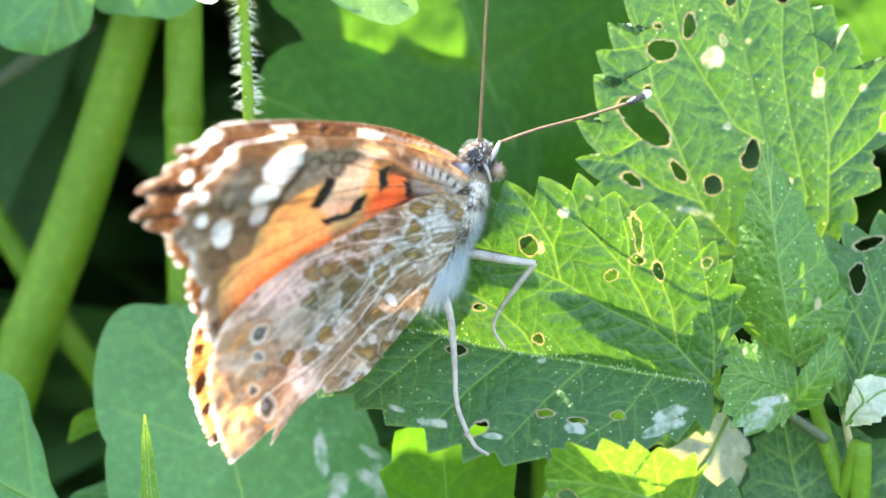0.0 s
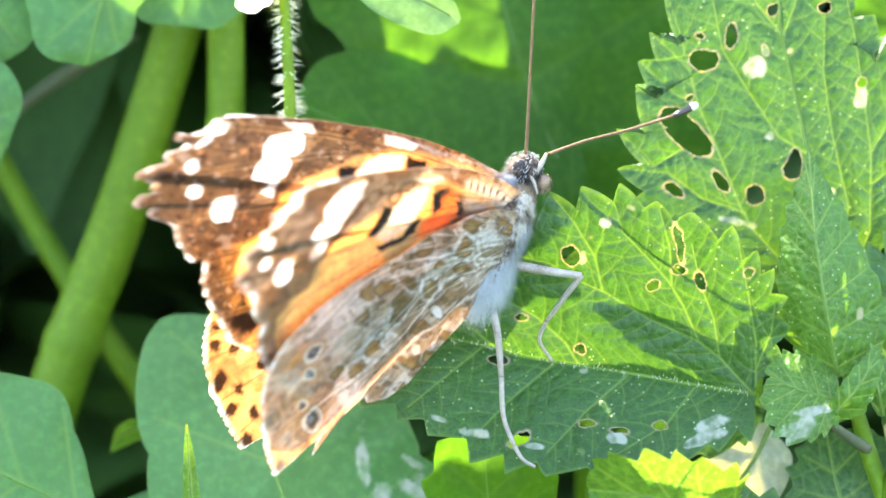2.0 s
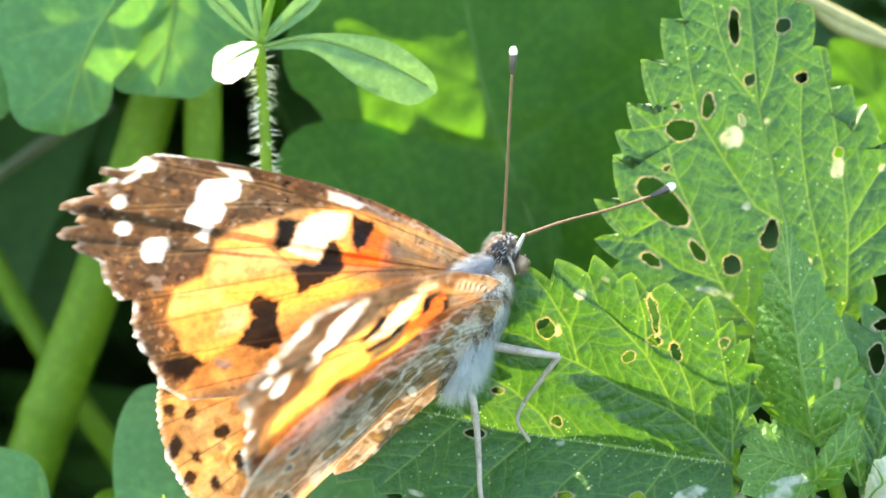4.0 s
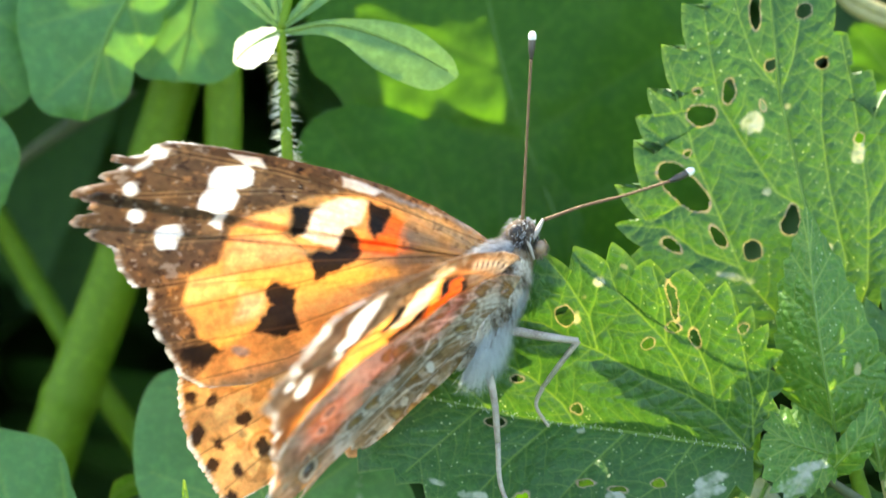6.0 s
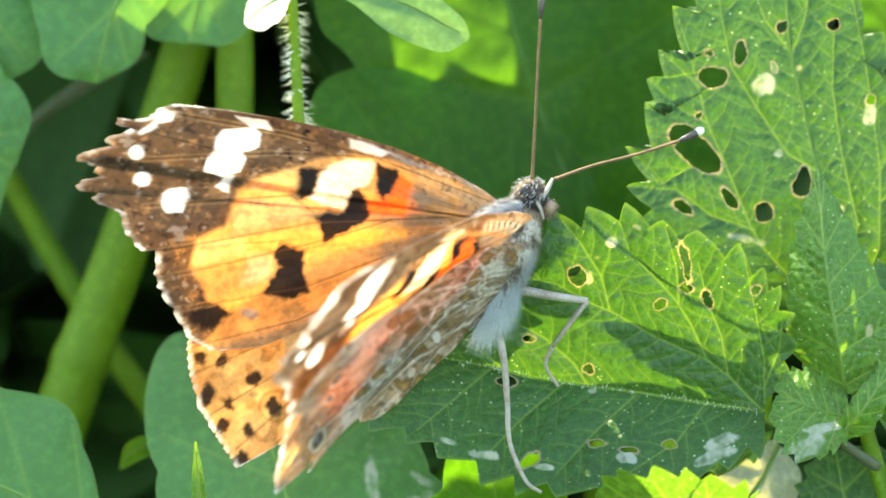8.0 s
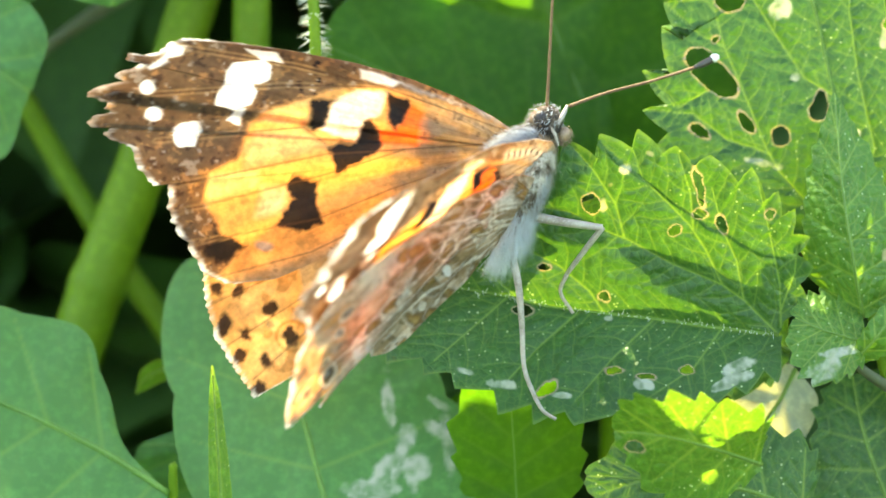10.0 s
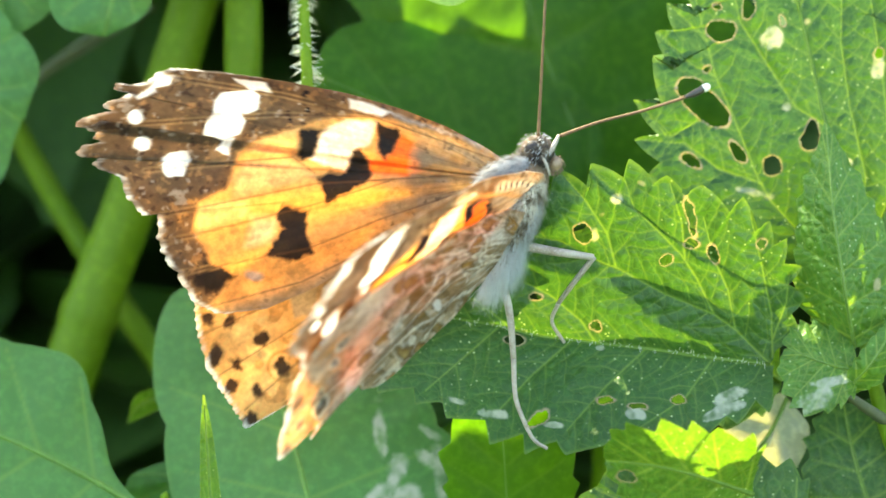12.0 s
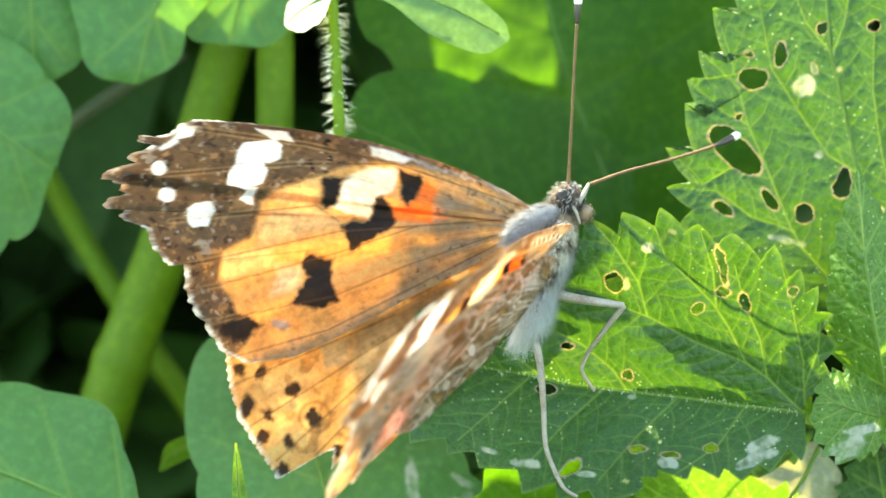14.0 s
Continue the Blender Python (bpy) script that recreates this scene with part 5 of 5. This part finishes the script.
def wing(name, pts, upper, under, up, base, parent, label, seed, keep=420, drop=0.0, fold=0.0):
    """A wing membrane: two skins of scales a hair apart, corrugated along its veins. up: on which side the upper face lies."""
    na, nr = 560, 180
    e = outline(pts, na, 3.0, seed, keep)
    b = np.asarray(base, float)
    r = np.linspace(0.02, 1, nr) ** 0.85
    grid = (b + (e[None] - b) * r[:, None, None]).reshape(-1, 2)
    ang = np.arctan2(grid[:, 1] - b[1], grid[:, 0] - b[0])
    rad = np.linalg.norm(grid - b, axis=1)
    h = 3.0 * np.sin(ang * 26) * np.clip(rad / 200, 0, 1) + 5.0 * wobble(grid, 300, seed) - 0.00006 * rad ** 2 * up
    loc = grid - HINGE[:2]
    x, y = loc @ BACK, loc @ AXIS
    thick = 1.6
    top = np.stack([x, y, h + up * thick + drop], 1)
    bot = np.stack([x, y, h - up * thick + drop], 1)
    P = np.vstack([top, bot])
    if fold:
        # the inner margin is folded round the abdomen
        d = np.maximum(60.0 - P[:, 0], 0.0)
        P[:, 0] += d * (1 - math.cos(radians(fold)))
        P[:, 2] -= d * math.sin(radians(fold))
    P = P * UNIT
    # worn and dusty patches among the scales
    wear = 1 + 0.17 * wobble(grid, 8, seed + 20, 2) + 0.10 * wobble(grid, 45, seed + 21, 2)
    # scale rows run out along the veins
    wear = wear + 0.14 * wobble(np.stack([ang * 500, rad * 0.22], 1), 9, seed + 22, 2)
    key = (name, len(pts), float(np.sum(pts)))
    if key not in PAINTED:
        PAINTED[key] = (upper(grid), under(grid))
    col = np.vstack([PAINTED[key][0] * wear[:, None] * 1.2, PAINTED[key][1] * wear[:, None] * 1.4])
    # pale beaded fringe of the outer margin
    bead = np.clip(0.7 + 0.5 * np.convolve(np.random.RandomState(seed).normal(0, 1, na), np.ones(3) / 1.7, "same"), 0.15, 1)
    far = np.tile(np.linalg.norm(grid - b, axis=1), 2)
    rr = np.tile(np.repeat(r, na), 2)
    fr = np.clip((rr - 0.980) / 0.010, 0, 1) * np.clip((far - keep) / 60, 0, 1) * 0.95 * np.tile(np.tile(bead, nr), 2)
    fr *= np.where(np.tile(grid[:, 0], 2) < 250, 0.3, 1.0)
    col += (np.array((0.92, 0.90, 0.86)) - col) * fr[:, None]
    n = na * nr
    i = np.arange(n).reshape(nr, na)
    quad = np.stack([i[:-1, :-1], i[:-1, 1:], i[1:, 1:], i[1:, :-1]], -1).reshape(-1, 4)
    rim = np.stack([i[-1, :-1], i[-1, 1:], i[-1, 1:] + n, i[-1, :-1] + n], -1)
    F = np.vstack([quad, quad[:, ::-1] + n, rim])
    me = bpy.data.meshes.new(name)
    me.from_pydata(P.tolist(), [], F.tolist())
    a = me.color_attributes.new("scales", "FLOAT_COLOR", "POINT")
    a.data.foreach_set("color", np.c_[np.clip(col, 0.01, 0.97), np.ones(len(col))].ravel())
    me.polygons.foreach_set("use_smooth", [True] * len(me.polygons))
    me.materials.append(SCALES)
    ob = new(name, me)
    ob.parent = parent
    return tagged(ob, label)


def blob(name, centre, along, half, mat, parent, label="", rings=24, sides=24, lump=0.0, seed=1):
    """A rounded body part: an ellipsoid about an axis given in the plan, slightly lumpy."""
    c, d = np.asarray(centre, float), np.asarray(along, float)
    d = d / np.linalg.norm(d)
    u = np.cross(d, (0.0, 0.0, 1.0))
    u /= np.linalg.norm(u)
    v = np.cross(d, u)
    V = []
    for i in range(rings + 1):
        a = math.pi * i / rings
        for j in range(sides):
            b = 2 * math.pi * j / sides
            k = 1 + lump * math.sin(5 * a + seed) * math.cos(3 * b + seed)
            V.append(c + d * half[0] * math.cos(a) * k + (u * half[1] * math.cos(b) + v * half[2] * math.sin(b)) * math.sin(a) * k)
    F = [(i * sides + j, i * sides + (j + 1) % sides, (i + 1) * sides + (j + 1) % sides, (i + 1) * sides + j) for i in range(rings) for j in range(sides)]
    return sheet(name, world_of(V), F, mat, parent, label)


def fur(name, centre, along, half, count, length, mat, parent, seed, label="", lean=(0, 0, 0), zone=None, thin=1.0):
    """Fine hairs standing on a body part, joined into one part."""
    rng = np.random.RandomState(seed)
    c, d = np.asarray(centre, float), np.asarray(along, float)
    d = d / np.linalg.norm(d)
    u = np.cross(d, (0.0, 0.0, 1.0))
    u /= np.linalg.norm(u)
    v = np.cross(d, u)
    V, F = [], []
    for _ in range(count):
        q = rng.normal(0, 1, 3)
        q /= np.linalg.norm(q)
        n = d * q[0] / half[0] + u * q[1] / half[1] + v * q[2] / half[2]
        n /= np.linalg.norm(n)
        p = c + d * q[0] * half[0] * 0.97 + u * q[1] * half[1] * 0.97 + v * q[2] * half[2] * 0.97
        if zone is not None and not zone(p):
            continue
        ln = length * rng.uniform(0.5, 1.2)
        tip = p + (n * 0.6 - d * 0.7 + np.asarray(lean) + rng.normal(0, 0.25, 3)) * ln
        k = np.cross(n, d)
        k = k / max(np.linalg.norm(k), 1e-6) * thin
        m = (p + tip) / 2 + n * ln * 0.12
        b = len(V)
        V += [p + k, p - k, m + k * 0.8, m - k * 0.8, tip]
        F += [(b, b + 1, b + 3, b + 2), (b + 2, b + 3, b + 4)]
    ob = sheet(name, world_of(V), F, mat, parent, label, smooth=False)
    return tagged(ob, kind="stuff")


def butterfly():
    t = new("butterfly")
    t.empty_display_size = 0.005
    t.matrix_basis = wing_frame()
    tagged(t, "orange, brown and white butterfly with worn wings, on a nettle leaf", "butterfly")
    ax = np.array([0.49, -0.872, 0.0])
    blob("thorax", (958, 462, 4), ax, (108, 42, 56), FUR, t, "grey-brown furry thorax", lump=0.02)
    fur("thorax_fur", (958, 462, 0), ax, (108, 42, 46), 5200, 15, FUR, t, 3, thin=0.6)
    fur("breast_fur", (948, 494, 30), ax, (112, 42, 54), 14000, 16, PALE_FUR, t, 4, "pale bluish-white breast fur", lean=(0.15, 0.4, 0.1), thin=0.5, zone=lambda p: p[0] * 0.872 + p[1] * 0.49 > 1096)
    fur("belly_tuft", (944, 545, 34), ax, (54, 30, 44), 4200, 25, PALE_FUR, t, 14, "long pale hairs under the body", lean=(0.1, 0.6, 0.0), thin=0.45, zone=lambda p: p[0] * 0.872 + p[1] * 0.49 > 1080)
    fur("side_fur", (955, 476, 12), ax, (108, 46, 64), 8000, 20, MOTTLED_FUR, t, 9, "mottled brown, olive and white side fur", lean=(-0.2, 0.1, 0.1), thin=1.0, zone=lambda p: p[2] > -10 and 1015 < p[0] * 0.872 + p[1] * 0.49 < 1112)
    sh = blob("shoulder", (946, 396, 40), (0.8, -0.5, -0.1), (48, 20, 18), SHOULDER, t, "smooth bluish-grey shoulder hair", lump=0.03)
    fur("shoulder_fur", (946, 396, 40), (0.8, -0.5, -0.1), (50, 22, 20), 4200, 20, SHOULDER, sh, 18, thin=0.6)
    blob("abdomen", (800, 628, -30), (0.6, -0.8, 0.1), (130, 20, 22), FUR, t, "slim brown abdomen", lump=0.03)
    blob("head", (1004, 356, 0), ax, (32, 30, 36), HEAD, t, "dark furry head with pale crown")
    fur("head_fur", (1004, 356, 0), ax, (32, 30, 36), 2600, 12, HEAD, t, 5, thin=0.7)
    fur("crown_fur", (1004, 352, 2), ax, (34, 32, 38), 420, 11, PALE_FUR, t, 15, "sparse pale crown hairs", thin=0.6)
    for x, y, z, lab in ((994, 348, 30, "dark brown compound eye"), (1036, 376, 6, "reddish brown compound eye")):
        e = blob("eye", (x, y, z), (0.3, -1, 0.2), (14, 13, 11), EYE if z > 10 else EYE_BROWN, t, lab)
        fur("eye_rim", (x, y, z - 4), (0.3, -1, 0.2), (17, 16, 12), 420, 6, FUR, e, 6, "ring of short brown hairs", thin=0.7)
    tube("palp", [(1026, 358, 24), (1034, 342, 22), (1042, 325, 12)], [3, 4.5, 2.5], LEG, t, "pale tan palp", n=16, sides=8)
    tube("palp", [(1010, 360, 32), (1020, 376, 32), (1026, 396, 24)], [2.5, 3.2, 2], LEG, t, "pale tan palp", n=16, sides=8)
    fur("collar", (990, 384, 0), ax, (22, 40, 42), 1600, 12, FUR, t, 8, "grey-brown collar of hair", thin=0.6)
    for line, tip in (([(1006, 326, 10), (1011, 230, 30), (1017, 110, 50), (1021, 42, 60)], [(1021, 42, 60), (1022, 22, 62), (1023, 4, 64)]),
                      ([(1046, 326, 5), (1110, 303, -45), (1190, 282, -95), (1266, 258, -125)], [(1266, 258, -125), (1282, 251, -130), (1300, 242, -135)])):
        a = tube("antenna", line, [3.4, 2.7, 2.6, 2.9], ANTENNA, t, "thin brown banded antenna", n=50, sides=8)
        tube("club", tip, [3.2, 6.5, 6.5], CHITIN, a, "dark antenna club", n=12, sides=10)
        e = np.array(tip[-1], float)
        d = e - np.array(tip[-2], float)
        blob("club_tip", e + d * 0.1, d, (10, 7.5, 7.5), TIP, a, "white antenna tip", 10, 12)
    for line, rad in (([(985, 522, 25), (1040, 532, 30), (1104, 541, 25)], [9, 8, 6]), ([(1104, 541, 25), (1072, 582, 0), (1042, 622, -35)], [5.5, 5, 4]), ([(1042, 622, -35), (1030, 655, -55), (1052, 692, -70)], [4, 3.5, 3.2]),
                      ([(938, 570, 30), (955, 640, 40), (962, 720, 30)], [8, 7, 5.5]), ([(962, 720, 30), (966, 790, 24), (985, 842, 22)], [5, 4.5, 4]), ([(985, 842, 22), (1000, 866, 22), (1022, 880, 20)], [4, 3.5, 3])):
        tube("leg", line, rad, LEG, t, "pale grey leg segment", n=16, sides=8)
    parts = {}
    for side, up in (("far", -1.0), ("near", 1.0)):
        parts[side, "hind"] = wing("hindwing", HIND, hind_upper, hind_under, up, (942, 440), t, "orange hindwing with black spots, marbled grey underside", 5, 380, -up * 13, 12.0 if up > 0 else 0.0)
        parts[side, "fore"] = wing("forewing", FORE if side == "far" else WORN_FORE, fore_upper, fore_under, up, (955, 400), t, "orange forewing with black and white patches, frayed tip", 7, 480, up * 2)
    return t, parts


BUTTERFLY, WINGS = butterfly()


# ---- movement ----
def motions():
    # far wings: seconds, then for the forewing and the hindwing the lean out of the plan, the swing within the wing's plane
    # (degrees), the slip over the back and along the body
    far = (
        (0, (52.0, 0.5, -4.1, 21.7), (49, 1, 0, 10)), (0.5, (48.9, 1.0, -9.5, 17.2), (46, 1, 0, 10)), (1, (44.5, 1.1, -36.3, 15.7), (38, 1, 0, 8)), (1.5, (41.5, 0.2, -41.0, 15.2), (35, 1, 0, 8)),
        (2, (38.3, 1.3, -30.7, 9.6), (33, 1, 0, 6)), (2.5, (30.7, 3.0, -27.8, 4.4), (27, 1, 2, 4)), (3, (22.2, 4.7, -6.9, 2.3), (15, 2, 4, 2)), (3.5, (24.4, 4.2, -1.4, 2.6), (11, 2, 5, 0)),
        (3.7, (24.4, 4.1, -1.0, 2.6), (11, 2, 3, 0)), (5.8, (19.5, 3.3, -6.0, 1.5), (12, 1, 5, 4)), (6.5, (18.3, 3.0, -9.0, 1.5), (11, 1, 5, 4)), (7.2, (17.4, 2.8, -8.8, 2.6), (10, 1, 5, 4)),
        (9.3, (16.6, 1.8, -7.2, -2.1), (9, 0, 8, 7)), (10.5, (16.1, 1.2, -5.3, -0.8), (10, 0, 5, 3)), (12, (13.0, 1.1, -6.8, -1.5), (7, 0, 5, 3)), (13, (10.6, 0.5, -5.7, -0.8), (6, 0, 3, 2)),
        (13.5, (5.7, -0.2, -2.6, 1.0), (6, 0, 3, 2)), (14, (0.8, 0.0, 0.5, -0.2), (5, 0, 1, 0)),
    )
    for k, kind in enumerate(("fore", "hind")):
        walk(WINGS["far", kind], [(r[0], pose(r[k + 1][2] * UNIT, r[k + 1][3] * UNIT, (25 + 65 * k) * UNIT, 0, r[k + 1][0], 0) @ pose(0, 0, 0, 0, 0, r[k + 1][1])) for r in far])
    # near wings, which keep together: seconds, lean, roll over the root, swing of the forewing and of the hindwing (degrees),
    # slip of both over the back and along the body, further slip of the hindwing
    near = (
        (0, 50.0, 1.3, 0.0, 0.6, -30.2, 2.0, 30.5, 5.3), (0.5, 50.0, 1.0, 0.2, 1.6, -27.2, -0.9, 30.4, 5.3), (1, 55.1, 5.1, -3.4, -2.2, -27.9, 2.6, 24.1, 3.9), (1.5, 53.6, 4.6, -4.3, -2.4, -24.8, 5.9, 24.5, 1.0),
        (2, 57.1, 6.3, -5.8, -2.7, -27.8, 6.3, 21.2, 1.2), (2.5, 58.2, 8.1, -6.2, -4.0, -24.2, 6.0, 17.3, 1.5), (3, 60.3, 10.7, -10.2, -5.2, -26.0, 9.5, 18.6, -1.3), (3.5, 66.5, 15.2, -11.2, -10.4, -34.6, -2.2, 14.7, 8.6),
        (3.7, 67.9, 15.4, -11.0, -11.0, -34.1, -4.4, 12.1, 10.7), (5.8, 70.4, 12.7, -13.3, -2.0, -21.6, 12.4, 7.2, 1.8), (6.5, 71.0, 11.5, -14.0, 1.8, -16.9, 20.0, 5.2, -0.9), (7.2, 70.0, 10.5, -14.2, 1.7, -19.8, 19.3, 9.4, -11.0),
        (9.3, 69.1, 9.8, -15.1, 1.5, -33.5, 22.5, 20.9, -33.5), (10.5, 69.2, 9.5, -16.1, 1.6, -36.0, 28.4, 29.7, -48.1), (12, 70.0, 9.3, -15.7, 4.1, -35.7, 22.9, 24.0, -49.6), (13, 71.5, 9.1, -15.6, 6.0, -34.8, 19.3, 21.1, -48.9),
        (13.5, 73.3, 8.9, -15.7, 7.4, -33.3, 18.6, 20.2, -45.1), (14, 75.7, 8.8, -15.8, 8.6, -30.9, 18.7, 20.3, -41.2),
    )
    walk(WINGS["near", "fore"], [(t, pose(x * UNIT, y * UNIT, -15 * UNIT, 0, 0, roll) @ pose(0, 0, 0, 0, lean, 0) @ pose(0, 0, 0, 0, 0, f)) for t, lean, roll, f, h, x, y, u, v in near])
    walk(WINGS["near", "hind"], [(t, pose((x + u) * UNIT, (y + v) * UNIT, -(45 + 0.9 * u * math.tan(radians(lean))) * UNIT, 0, 0, roll) @ pose(0, 0, 0, 0, lean, 0) @ pose(0, 0, 0, 0, 0, h)) for t, lean, roll, f, h, x, y, u, v in near])
    # the body shifts a little over its feet: seconds, right and down in plan units
    shift = ((0.0, 4.0, -24.0), (0.5, 6.0, -21.0), (1.0, 13.0, -19.0), (1.5, 3.0, -21.0), (2.0, 12.0, -20.0), (2.5, 6.0, -26.0), (3.0, -6.0, -14.0), (3.5, 13.0, 1.0), (3.7, 13.0, -1.0), (5.8, 16.5, -1.0), (6.0, 10.1, -2.2), (6.5, 9.9, -2.5), (7.0, 10.3, -5.3), (7.2, 7.1, -7.8), (9.3, 6.7, -1.9), (9.5, 4.0, -2.3), (10.0, 3.8, -0.8), (10.5, 6.9, -0.4), (11.0, 6.3, -1.9), (11.5, 7.3, -1.4), (12.0, 3.4, -0.9), (12.5, 3.2, -2.4), (13.0, 4.4, -0.9), (13.5, 3.3, -2.6), (14.0, 0.0, 0.0))
    rest = wing_frame()
    walk(BUTTERFLY, [(t, PLAN @ pose(x * UNIT, -y * UNIT, 0) @ PLAN.inverted() @ rest) for t, x, y in shift])
    # the leaf under it dips with its weight: seconds, degrees about its foot
    dip = ((0.0, 2.48), (0.5, 2.30), (1.0, 2.28), (1.5, 2.29), (2.0, 2.44), (2.5, 2.91), (3.0, 1.60), (3.5, 1.11), (3.7, 1.66), (5.8, 1.57), (6.0, 0.97), (6.5, 0.95), (7.0, 1.42), (7.2, 1.51), (9.3, 0.84), (9.5, 0.58), (10.0, 0.35), (10.5, 0.23), (11.0, 0.63), (11.5, 0.59), (12.0, 0.35), (12.5, 0.49), (13.0, 0.35), (13.5, 0.29), (14.0, 0.00))
    foot = LEAF.matrix_basis.copy()
    turn = PLAN.to_3x3().to_4x4()
    walk(LEAF, [(t, foot @ turn @ pose(0, 0, 0, 0, 0, -a) @ turn.inverted()) for t, a in dip])


motions()
